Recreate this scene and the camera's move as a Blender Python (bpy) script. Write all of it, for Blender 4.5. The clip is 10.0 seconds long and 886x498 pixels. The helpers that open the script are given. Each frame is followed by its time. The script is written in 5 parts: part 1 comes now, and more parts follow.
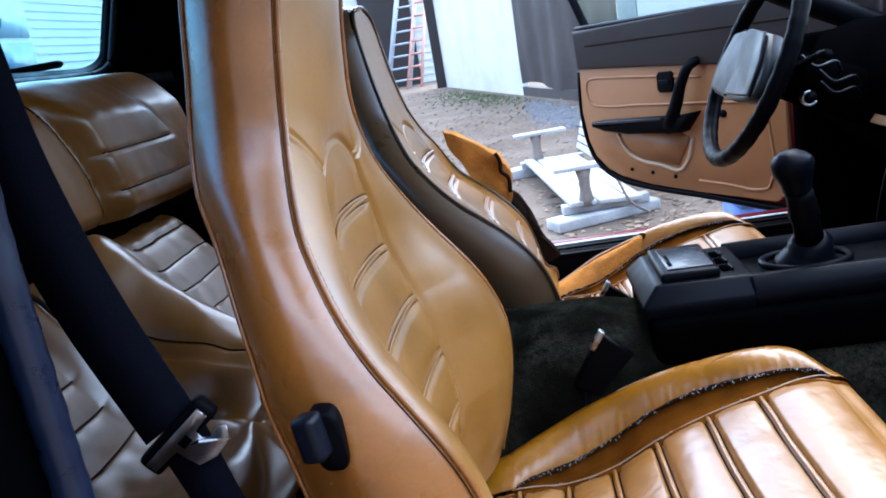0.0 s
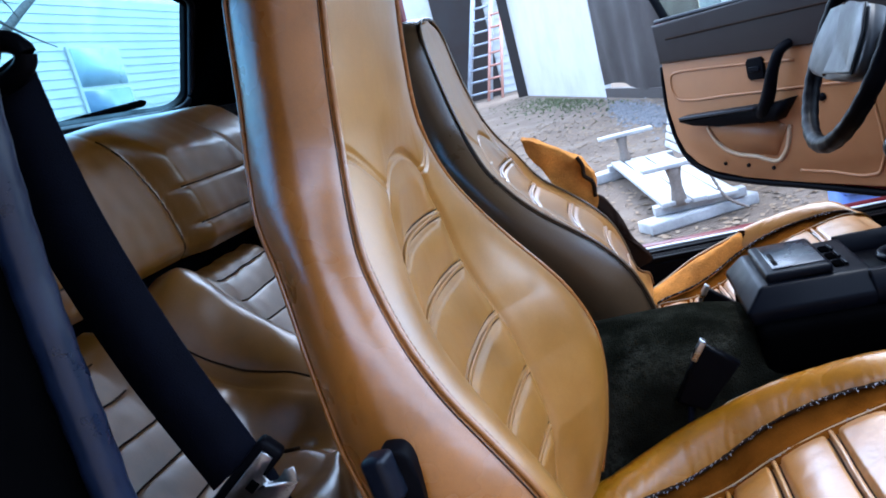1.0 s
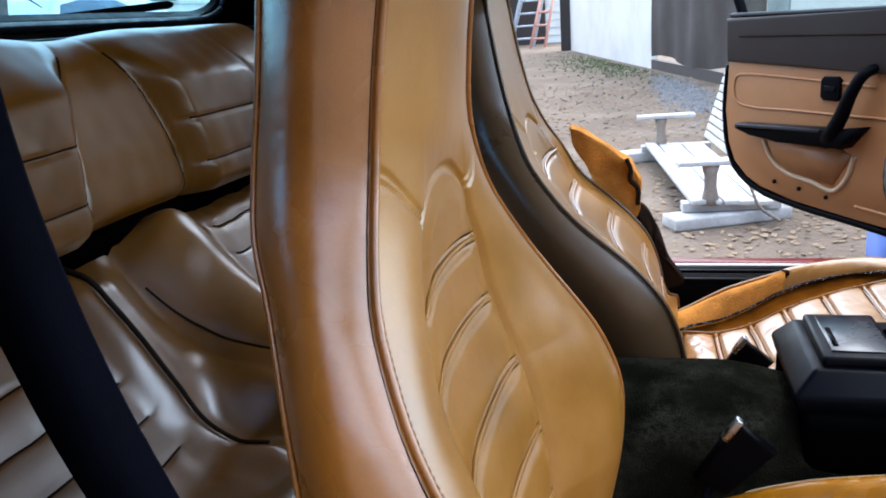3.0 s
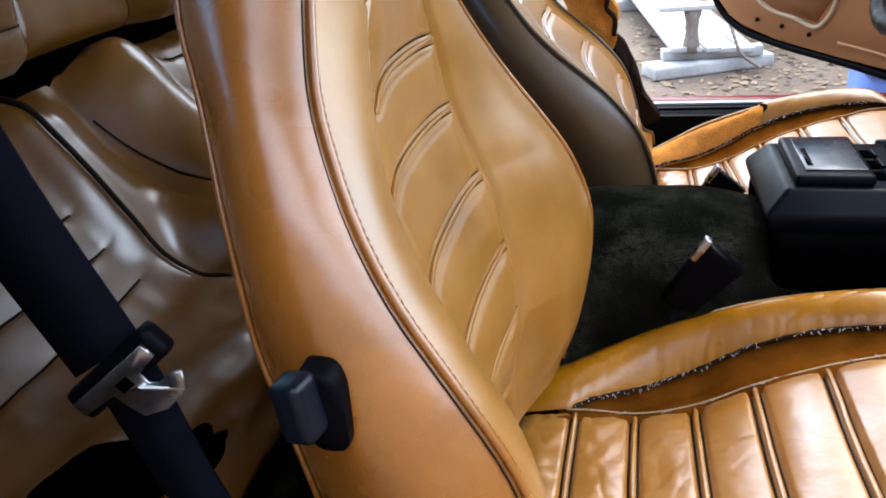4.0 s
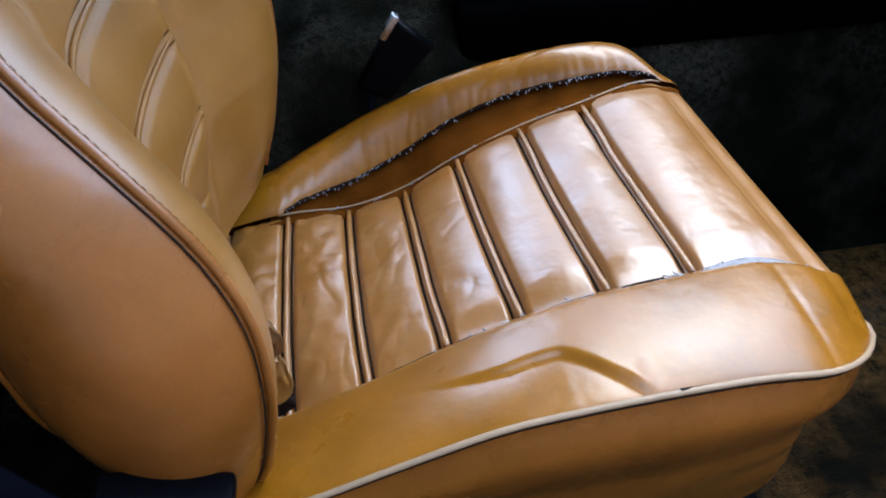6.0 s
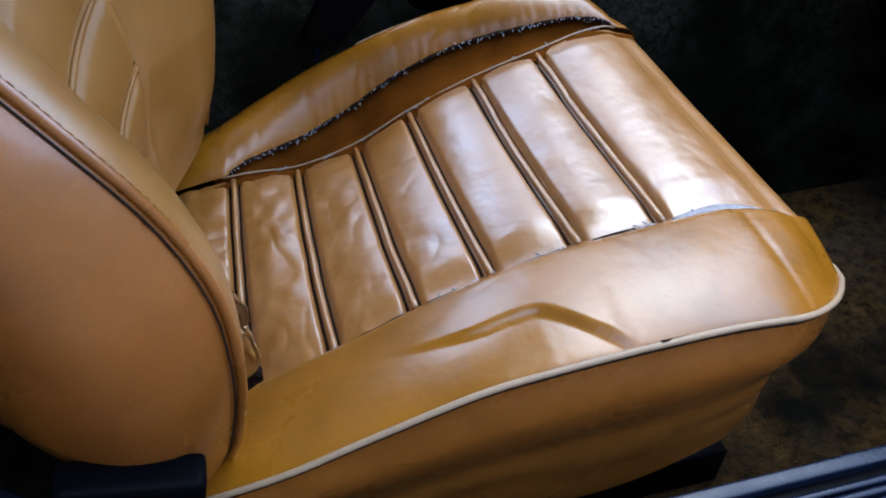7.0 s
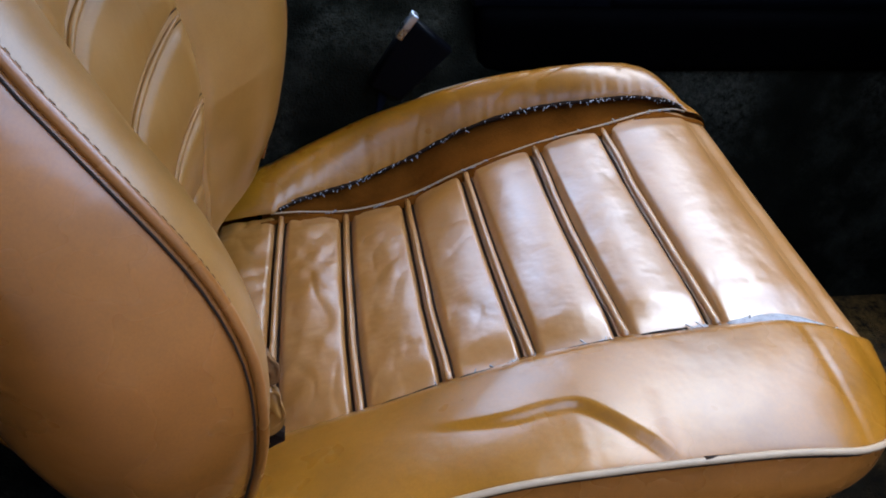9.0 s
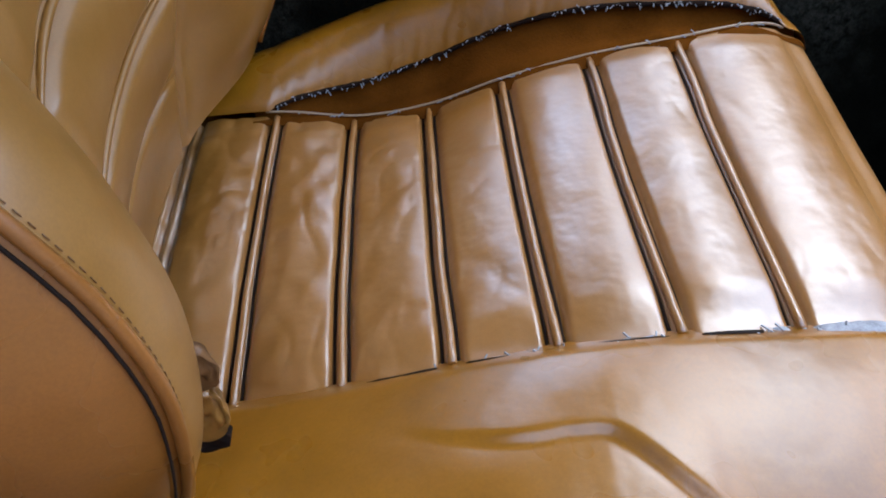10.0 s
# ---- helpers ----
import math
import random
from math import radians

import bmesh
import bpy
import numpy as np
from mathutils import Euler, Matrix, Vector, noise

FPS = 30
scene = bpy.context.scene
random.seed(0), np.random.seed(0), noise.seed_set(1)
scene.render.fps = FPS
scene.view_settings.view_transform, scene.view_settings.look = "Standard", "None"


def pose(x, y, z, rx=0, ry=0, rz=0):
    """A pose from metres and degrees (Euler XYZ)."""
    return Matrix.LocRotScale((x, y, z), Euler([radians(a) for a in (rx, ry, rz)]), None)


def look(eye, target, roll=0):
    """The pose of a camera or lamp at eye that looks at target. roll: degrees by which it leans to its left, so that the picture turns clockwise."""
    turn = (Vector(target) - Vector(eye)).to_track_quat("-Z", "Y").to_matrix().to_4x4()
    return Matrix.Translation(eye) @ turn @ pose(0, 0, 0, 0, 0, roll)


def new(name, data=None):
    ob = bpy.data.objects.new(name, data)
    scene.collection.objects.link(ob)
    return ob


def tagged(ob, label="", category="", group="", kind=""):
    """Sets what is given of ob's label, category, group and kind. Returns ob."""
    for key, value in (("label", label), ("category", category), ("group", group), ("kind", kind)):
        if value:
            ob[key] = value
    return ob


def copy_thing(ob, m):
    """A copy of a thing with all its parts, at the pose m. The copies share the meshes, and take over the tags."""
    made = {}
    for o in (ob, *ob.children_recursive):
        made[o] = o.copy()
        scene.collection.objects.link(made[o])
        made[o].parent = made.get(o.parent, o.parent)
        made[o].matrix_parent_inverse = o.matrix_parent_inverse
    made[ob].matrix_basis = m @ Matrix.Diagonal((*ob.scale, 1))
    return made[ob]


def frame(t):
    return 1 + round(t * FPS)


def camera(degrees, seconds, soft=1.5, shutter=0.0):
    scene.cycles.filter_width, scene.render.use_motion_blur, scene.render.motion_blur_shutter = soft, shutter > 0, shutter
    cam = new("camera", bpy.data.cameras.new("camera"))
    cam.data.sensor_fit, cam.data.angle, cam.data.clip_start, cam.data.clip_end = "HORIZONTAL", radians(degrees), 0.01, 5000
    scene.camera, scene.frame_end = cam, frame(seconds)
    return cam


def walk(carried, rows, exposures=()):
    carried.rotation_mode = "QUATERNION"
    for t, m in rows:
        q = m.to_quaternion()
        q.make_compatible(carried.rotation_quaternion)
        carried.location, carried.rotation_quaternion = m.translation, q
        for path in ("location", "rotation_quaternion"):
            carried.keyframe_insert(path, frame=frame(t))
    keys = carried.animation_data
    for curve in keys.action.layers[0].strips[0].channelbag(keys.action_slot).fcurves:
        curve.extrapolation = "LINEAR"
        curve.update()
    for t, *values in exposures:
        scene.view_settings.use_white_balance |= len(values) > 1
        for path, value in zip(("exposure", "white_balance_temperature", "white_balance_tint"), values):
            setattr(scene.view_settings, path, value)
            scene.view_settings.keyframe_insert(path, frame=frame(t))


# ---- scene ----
cam = camera(58.6, 10.0, soft=1.8)
PATH = [
    (0, (0.091, -0.784, 0.982), (-0.168, 1.138, 0.492), -10.0),
    (0.5, (0.091, -0.776, 0.986), (-0.29, 1.156, 0.636), -13.6),
    (1, (0.098, -0.731, 0.97), (-0.379, 1.167, 0.558), -15.0),
    (1.2, (0.077, -0.677, 1.005), (-0.483, 1.205, 0.626), -14.2),
    (1.5, (0.06, -0.644, 1.059), (-0.497, 1.25, 0.738), -7.6),
    (1.8, (0.053, -0.635, 1.071), (-0.494, 1.273, 0.822), -2.7),
    (2, (0.052, -0.632, 1.069), (-0.482, 1.266, 0.732), -3.2),
    (2.2, (0.05, -0.622, 1.058), (-0.448, 1.276, 0.671), -3.6),
    (3.3, (0.055, -0.58, 1.011), (-0.459, 1.232, 0.338), -5.2),
    (3.5, (0.056, -0.576, 0.998), (-0.459, 1.204, 0.245), -5.7),
    (4, (0.062, -0.568, 0.967), (-0.392, 1.168, 0.083), -5.2),
    (4.5, (0.073, -0.56, 0.945), (-0.316, 1.108, -0.087), -4.3),
    (5, (0.097, -0.548, 0.929), (-0.12, 1.078, -0.216), -1.5),
    (5.5, (0.101, -0.56, 0.908), (0.031, 1.026, -0.309), -1.9),
    (6, (0.079, -0.55, 0.901), (0.294, 0.99, -0.357), -2.1),
    (6.2, (0.081, -0.548, 0.894), (0.398, 0.928, -0.419), 1.3),
    (7.3, (0.053, -0.522, 0.886), (0.423, 0.895, -0.476), -0.5),
    (7.5, (0.052, -0.523, 0.887), (0.434, 0.875, -0.491), 0.0),
    (8, (0.082, -0.54, 0.888), (0.609, 0.878, -0.419), 2.1),
    (8.5, (0.083, -0.535, 0.897), (0.503, 0.979, -0.34), 3.2),
    (9, (0.057, -0.498, 0.891), (0.342, 1.021, -0.379), 4.8),
    (9.5, (0.057, -0.45, 0.884), (0.31, 1.006, -0.464), 5.7),
    (10, (0.083, -0.375, 0.844), (0.293, 0.923, -0.663), 8.9),
]
EXPOSURES = [(0, 2.84, 5500, 6), (1.5, 2.74, 5350, 6), (2.2, 2.6, 5350, 6), (3.3, 2.78, 6500, 6), (4, 2.98, 6500, 6), (4.5, 3.28, 5800, 6), (5, 3.2, 5700, 6), (6, 2.4, 5400, 6), (7.5, 2.18, 5150, 6), (8, 2.22, 5100, 6), (9, 2.25, 5200, 6), (10, 2.12, 5300, 6)]
walk(cam, [(t, look(eye, target, roll)) for t, eye, target, roll in PATH], EXPOSURES)

# ---- daylight: an overcast winter sky ----
world = bpy.data.worlds.new("overcast_sky")
scene.world = world
world.use_nodes = True
wn = world.node_tree
sky = wn.nodes.new("ShaderNodeTexSky")
sky.sky_type = "NISHITA"
sky.sun_disc = False
sky.sun_elevation, sky.sun_rotation = radians(58), radians(23)
sky.air_density, sky.dust_density, sky.ozone_density = 0.95, 1.6, 1.0
wn.links.new(sky.outputs[0], wn.nodes["Background"].inputs[0])
wn.nodes["Background"].inputs[1].default_value = 0.15
sun_data = bpy.data.lights.new("sun", "SUN")
sun_data.energy, sun_data.angle, sun_data.color = 1.2, radians(150), (1.0, 0.99, 0.97)
sun = new("sun", sun_data)
sun.matrix_world = look((1.86, 4.39, 7.63), (0, 0, 0))

# ---- materials ----


def nodes_of(name):
    m = bpy.data.materials.new(name)
    m.use_nodes = True
    return m, m.node_tree, m.node_tree.nodes["Principled BSDF"]


def noise_node(nt, scale, detail=4.0, rough=0.6, stretch=None):
    n = nt.nodes.new("ShaderNodeTexNoise")
    n.inputs["Scale"].default_value, n.inputs["Detail"].default_value, n.inputs["Roughness"].default_value = scale, detail, rough
    c = nt.nodes.new("ShaderNodeTexCoord")
    if stretch:
        k = nt.nodes.new("ShaderNodeMapping")
        k.inputs["Scale"].default_value = stretch
        nt.links.new(c.outputs["Object"], k.inputs[0])
        nt.links.new(k.outputs[0], n.inputs[0])
    else:
        nt.links.new(c.outputs["Object"], n.inputs[0])
    return n


def ramp(nt, source, stops):
    r = nt.nodes.new("ShaderNodeValToRGB")
    while len(r.color_ramp.elements) < len(stops):
        r.color_ramp.elements.new(0.5)
    for e, (at, col) in zip(r.color_ramp.elements, stops):
        e.position, e.color = at, (*col, 1)
    nt.links.new(source, r.inputs[0])
    return r


def shade(c, k):
    return tuple(v * k for v in c)


def surface(name, colour, rough=0.5, metal=0.0, vary=0.25, scale=6.0, fine=120.0, bump=0.15, depth=0.0006, spec=0.5, coat=0.0, second=None, stretch=None, rvary=0.12, coat_ior=1.5, coat_rough=0.24, rumple=0.0):
    """A surface with patchy colour at two scales, uneven gloss and fine relief."""
    m, nt, b = nodes_of(name)
    a, f = noise_node(nt, scale, 5, 0.65, stretch), noise_node(nt, fine, 3, 0.6, stretch)
    r = ramp(nt, a.outputs["Fac"], [(0.3, shade(colour, 1 - vary)), (0.5, colour), (0.72, second or shade(colour, 1 + vary * 0.7))])
    mix = nt.nodes.new("ShaderNodeMixRGB")
    mix.blend_type = "MULTIPLY"
    mix.inputs[0].default_value = min(1.0, vary * 1.6)
    g = ramp(nt, f.outputs["Fac"], [(0.3, (0.72, 0.72, 0.72)), (0.65, (1, 1, 1))])
    nt.links.new(r.outputs[0], mix.inputs[1])
    nt.links.new(g.outputs[0], mix.inputs[2])
    nt.links.new(mix.outputs[0], b.inputs["Base Color"])
    rr = ramp(nt, a.outputs["Fac"], [(0.3, (max(0.02, rough - rvary),) * 3), (0.7, (min(1, rough + rvary),) * 3)])
    nt.links.new(rr.outputs[0], b.inputs["Roughness"])
    b.inputs["Metallic"].default_value = metal
    b.inputs["Specular IOR Level"].default_value = spec
    b.inputs["Coat Weight"].default_value, b.inputs["Coat Roughness"].default_value = coat, coat_rough
    b.inputs["Coat IOR"].default_value = coat_ior
    if bump:
        k = nt.nodes.new("ShaderNodeBump")
        k.inputs["Strength"].default_value, k.inputs["Distance"].default_value = bump, depth
        nt.links.new(f.outputs["Fac"], k.inputs["Height"])
        nt.links.new(k.outputs[0], b.inputs["Normal"])
        nt.links.new(k.outputs[0], b.inputs["Coat Normal"])
    if rumple:
        # soft wrinkles in the hide and a scuffed, uneven shine
        soft, scuff = noise_node(nt, 24, 3, 0.5), noise_node(nt, 12, 3, 0.55)
        w = nt.nodes.new("ShaderNodeBump")
        w.inputs["Strength"].default_value, w.inputs["Distance"].default_value = 0.5, rumple
        nt.links.new(soft.outputs["Fac"], w.inputs["Height"])
        nt.links.new(w.outputs[0], k.inputs["Normal"])
        q = ramp(nt, scuff.outputs["Fac"], [(0.3, (coat_rough * 0.84,) * 3), (0.7, (coat_rough * 1.18,) * 3)])
        nt.links.new(q.outputs[0], b.inputs["Coat Roughness"])
    return m


def glass(name, tint=(0.9, 0.95, 0.95), rough=0.0):
    m, nt, b = nodes_of(name)
    nt.nodes.remove(b)
    t, g, mix = nt.nodes.new("ShaderNodeBsdfTransparent"), nt.nodes.new("ShaderNodeBsdfGlossy"), nt.nodes.new("ShaderNodeMixShader")
    t.inputs[0].default_value = (*tint, 1)
    g.inputs["Roughness"].default_value = 0.03
    fr = nt.nodes.new("ShaderNodeLayerWeight")
    fr.inputs["Blend"].default_value = 0.12
    k = nt.nodes.new("ShaderNodeMath")
    k.operation = "MULTIPLY"
    k.inputs[1].default_value = 0.5
    nt.links.new(fr.outputs["Facing"], k.inputs[0])
    nt.links.new(k.outputs[0], mix.inputs[0])
    nt.links.new(t.outputs[0], mix.inputs[1])
    nt.links.new(g.outputs[0], mix.inputs[2])
    nt.links.new(mix.outputs[0], nt.nodes["Material Output"].inputs[0])
    return m


LEATHER = surface("tan_leatherette", (0.36, 0.147, 0.014), 0.45, vary=0.26, scale=6, fine=700, bump=0.06, depth=0.0003, spec=0.2, second=(0.40, 0.185, 0.036), coat=1.0, rvary=0.06, coat_ior=2.1, coat_rough=0.37, rumple=0.005)
BACK_LEATHER = surface("tan_backrest_leatherette", (0.315, 0.136, 0.018), 0.45, vary=0.26, scale=6, fine=700, bump=0.06, depth=0.0003, spec=0.2, second=(0.40, 0.185, 0.036), coat=1.0, rvary=0.06, coat_ior=1.6, coat_rough=0.33, rumple=0.0015)
SIDE = surface("tan_leatherette_side", (0.31, 0.108, 0.013), 0.42, vary=0.34, scale=7, fine=700, bump=0.06, depth=0.0003, spec=0.2, coat=1.0, rvary=0.06, coat_ior=1.65, coat_rough=0.27, rumple=0.003)
OCHRE = surface("ochre_vinyl_bolster", (0.32, 0.124, 0.001), 0.40, vary=0.30, scale=9, fine=500, bump=0.06, depth=0.0003, spec=0.3, coat=1.0, rvary=0.08, coat_ior=1.55, coat_rough=0.29, rumple=0.003)
# the front seats' tan again, with the rear's shade put into the base colour
REAR_LEATHER = surface("shaded_rear_leatherette", (0.17, 0.066, 0.006), 0.40, vary=0.35, scale=7, fine=500, bump=0.08, depth=0.0004, spec=0.3, coat=1.0, rvary=0.06, coat_ior=1.85, coat_rough=0.34, rumple=0.0012)
REAR_BACK = surface("shaded_rear_backrest", (0.15, 0.057, 0.005), 0.42, vary=0.35, scale=6, fine=500, bump=0.08, depth=0.0004, spec=0.2, coat=0.6, rvary=0.08, coat_ior=1.5, coat_rough=0.28)
TAUPE = surface("taupe_leatherette", (0.105, 0.060, 0.028), 0.34, vary=0.2, scale=4, fine=350, bump=0.3, depth=0.0005, spec=0.6)
PIPING = surface("cream_piping", (0.42, 0.29, 0.17), 0.45, vary=0.15, scale=30, fine=600)
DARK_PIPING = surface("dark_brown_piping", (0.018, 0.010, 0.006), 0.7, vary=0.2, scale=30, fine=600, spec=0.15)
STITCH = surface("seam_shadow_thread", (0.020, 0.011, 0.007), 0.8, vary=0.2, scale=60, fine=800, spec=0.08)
RUST = surface("dark_rust_padding", (0.075, 0.022, 0.004), 0.95, vary=0.5, scale=40, fine=400, bump=0.8, depth=0.002, spec=0.0)
THREAD = surface("brown_sewing_thread", (0.19, 0.083, 0.022), 0.5, vary=0.2, scale=60, fine=800)
BACKING = surface("rust_brown_backing", (0.115, 0.036, 0.004), 0.95, vary=0.35, scale=18, fine=500, bump=0.6, depth=0.001, spec=0.0)
FOAM = surface("old_yellow_foam", (0.60, 0.24, 0.045), 0.9, vary=0.4, scale=16, fine=350, bump=0.9, depth=0.003, spec=0.1)
FRAY = surface("grey_frayed_thread", (0.36, 0.34, 0.34), 0.8, vary=0.4, scale=200, fine=800)
CARPET = surface("black_green_carpet", (0.008, 0.008, 0.0055), 0.97, vary=0.6, scale=11, fine=420, bump=1.0, depth=0.004, spec=0.0, second=(0.030, 0.029, 0.021))
DIRTY_CARPET = surface("dirty_rust_stained_carpet", (0.010, 0.009, 0.006), 0.97, vary=0.6, scale=14, fine=350, bump=1.0, depth=0.004, spec=0.05, second=(0.030, 0.026, 0.017))


def stain(material, colour, scale, lo, hi, grit):
    """Lays a stain of dry dirt over a material, broken up by its grit."""
    nt = material.node_tree
    b = nt.nodes["Principled BSDF"]
    under = b.inputs["Base Color"].links[0].from_socket
    big, fine = noise_node(nt, scale, 3, 0.55), noise_node(nt, grit, 4, 0.75)
    mul = nt.nodes.new("ShaderNodeMath")
    mul.operation = "MULTIPLY"
    ra, rb = ramp(nt, big.outputs["Fac"], [(lo, (0, 0, 0)), (hi, (1, 1, 1))]), ramp(nt, fine.outputs["Fac"], [(0.36, (0.05, 0.05, 0.05)), (0.62, (1, 1, 1))])
    nt.links.new(ra.outputs[0], mul.inputs[0])
    nt.links.new(rb.outputs[0], mul.inputs[1])
    mix = nt.nodes.new("ShaderNodeMixRGB")
    mix.inputs[2].default_value = (*colour, 1)
    nt.links.new(mul.outputs[0], mix.inputs[0])
    nt.links.new(under, mix.inputs[1])
    nt.links.new(mix.outputs[0], b.inputs["Base Color"])


stain(DIRTY_CARPET, (0.20, 0.105, 0.028), 3.2, 0.47, 0.66, 60)
stain(DIRTY_CARPET, (0.12, 0.105, 0.08), 6.0, 0.52, 0.75, 110)
stain(CARPET, (0.050, 0.047, 0.035), 7.0, 0.48, 0.72, 130)
BLACK = surface("black_plastic", (0.0022, 0.0022, 0.0032), 0.40, vary=0.3, scale=20, fine=500, bump=0.3, depth=0.0004, spec=0.03)
SATIN = surface("satin_black_console", (0.003, 0.0035, 0.006), 0.36, vary=0.25, scale=14, fine=700, bump=0.2, depth=0.0003, spec=0.05)
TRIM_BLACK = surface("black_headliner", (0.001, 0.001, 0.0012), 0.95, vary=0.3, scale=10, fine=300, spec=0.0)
RUBBER = surface("blue_black_rubber", (0.004, 0.0055, 0.011), 0.38, vary=0.3, scale=25, fine=300, spec=0.22)
BELT = surface("black_webbing", (0.003, 0.0035, 0.007), 0.75, vary=0.2, scale=40, fine=900, bump=0.8, depth=0.0006, spec=0.03)
STEEL = surface("worn_steel", (0.40, 0.40, 0.41), 0.32, metal=1.0, vary=0.3, scale=60, fine=400)
ALU = surface("ladder_aluminium", (0.42, 0.45, 0.50), 0.45, metal=0.2, vary=0.2, scale=10, fine=100)
SEAL_RUBBER = surface("blue_black_seal_rubber", (0.006, 0.0105, 0.027), 0.32, vary=0.3, scale=25, fine=300, spec=0.42)
LID = surface("glossy_black_lid", (0.007, 0.010, 0.017), 0.24, vary=0.15, scale=12, fine=300, bump=0.02, depth=0.0002, spec=0.55)
MAROON = surface("maroon_car_paint", (0.13, 0.006, 0.013), 0.4, vary=0.2, scale=9, fine=200, spec=0.3, coat=0.1)
PLATE = surface("pale_sill_trim", (0.6, 0.62, 0.66), 0.35, vary=0.15, scale=15, fine=200)
DOOR_TAN = surface("tan_door_card", (0.31, 0.132, 0.043), 0.45, vary=0.12, scale=6, fine=350, bump=0.3, depth=0.0005)
DOOR_BROWN = surface("brown_door_top", (0.015, 0.0085, 0.0065), 0.55, vary=0.2, scale=6, fine=350, bump=0.2, depth=0.0005, spec=0.25)
GREY_PAD = surface("grey_wheel_pad", (0.015, 0.0165, 0.020), 0.5, vary=0.2, scale=12, fine=400, spec=0.25)
WHITE_WOOD = surface("white_painted_boards", (0.58, 0.56, 0.53), 0.7, vary=0.14, scale=1.2, fine=30, bump=0.4, depth=0.002)
OLD_WOOD = surface("weathered_white_wood", (0.46, 0.445, 0.42), 0.75, vary=0.3, scale=4, fine=60, bump=0.5, depth=0.002)
GREY_WOOD = surface("grey_brown_timber", (0.24, 0.19, 0.15), 0.8, vary=0.35, scale=5, fine=80, bump=0.5, depth=0.002)
TARP = surface("brown_black_tarpaulin", (0.024, 0.015, 0.012), 0.75, vary=0.3, scale=1.5, fine=40, bump=0.5, depth=0.01)
GLASS = glass("clear_door_glass", (0.95, 0.975, 0.97))
HATCH_GLASS = glass("blue_tinted_rear_glass", (0.58, 0.77, 0.83))
DOOR_GLASS = glass("dusty_door_glass", (0.78, 0.85, 0.84))
BLUE = surface("pale_blue_plastic", (0.14, 0.24, 0.62), 0.4, vary=0.1, scale=5, fine=100)

# ---- mesh helpers ----
WORLD_OF = {}


def thing(name, at, label, category, group="", kind=""):
    ob = new(name)
    ob.location = at
    WORLD_OF[ob] = Matrix.Translation(at)
    return tagged(ob, label, category, group, kind)


def finish(me, material, smooth=True):
    me.materials.append(material)
    for p in me.polygons:
        p.use_smooth = smooth
    return me


def part(name, bm, material, parent=None, label="", smooth=True):
    """Links a bmesh, given in world metres, as one mesh object under a thing or a part."""
    me = bpy.data.meshes.new(name)
    bmesh.ops.recalc_face_normals(bm, faces=bm.faces)
    bm.to_mesh(me)
    bm.free()
    finish(me, material, smooth)
    ob = new(name, me)
    WORLD_OF[ob] = Matrix.Identity(4)
    if parent is not None:
        ob.parent = parent
        ob.matrix_parent_inverse = WORLD_OF[parent].inverted()
    return tagged(ob, label)


def structure(name, bm, material, label, category, smooth=False):
    return tagged(part(name, bm, material, None, label, smooth), "", category, "", "structure")


def grid(fn, nu, nv, closed_v=False):
    """A sheet through fn(u, v), u and v from 0 to 1."""
    bm = bmesh.new()
    cols = nv if closed_v else nv + 1
    vs = [[bm.verts.new(fn(i / nu, j / nv)) for j in range(cols)] for i in range(nu + 1)]
    for i in range(nu):
        for j in range(nv):
            k = (j + 1) % cols
            bm.faces.new((vs[i][j], vs[i + 1][j], vs[i + 1][k], vs[i][k]))
    return bm


def tube(points, r, seg=8, cap=True, flat=1.0, bm=None):
    """A round cord along points; r may be a number or one radius a point."""
    bm = bm or bmesh.new()
    pts = [Vector(p) for p in points]
    rings, side = [], None
    for i, p in enumerate(pts):
        d = (pts[min(i + 1, len(pts) - 1)] - pts[max(i - 1, 0)]).normalized()
        if side is None:
            side = d.orthogonal().normalized()
        side = (side - d * side.dot(d)).normalized()
        up = d.cross(side)
        rad = r[i] if isinstance(r, (list, tuple)) else r
        rings.append([bm.verts.new(p + rad * (math.cos(a) * side + flat * math.sin(a) * up)) for a in (2 * math.pi * k / seg for k in range(seg))])
    for a, b in zip(rings, rings[1:]):
        for k in range(seg):
            bm.faces.new((a[k], a[(k + 1) % seg], b[(k + 1) % seg], b[k]))
    if cap:
        bm.faces.new(rings[0][::-1])
        bm.faces.new(rings[-1])
    return bm


def box(centre, size, bevel=0.004, m=None, bm=None, segments=2):
    """A block with rounded edges, turned by m about its centre."""
    bm = bm or bmesh.new()
    made = bmesh.ops.create_cube(bm, size=1.0, matrix=Matrix.Translation(centre) @ (m or Matrix.Identity(4)) @ Matrix.Diagonal((*size, 1)))
    if bevel:
        edges = list({e for v in made["verts"] for e in v.link_edges})
        bmesh.ops.bevel(bm, geom=edges, offset=bevel, segments=segments, affect="EDGES", profile=0.6)
    return bm


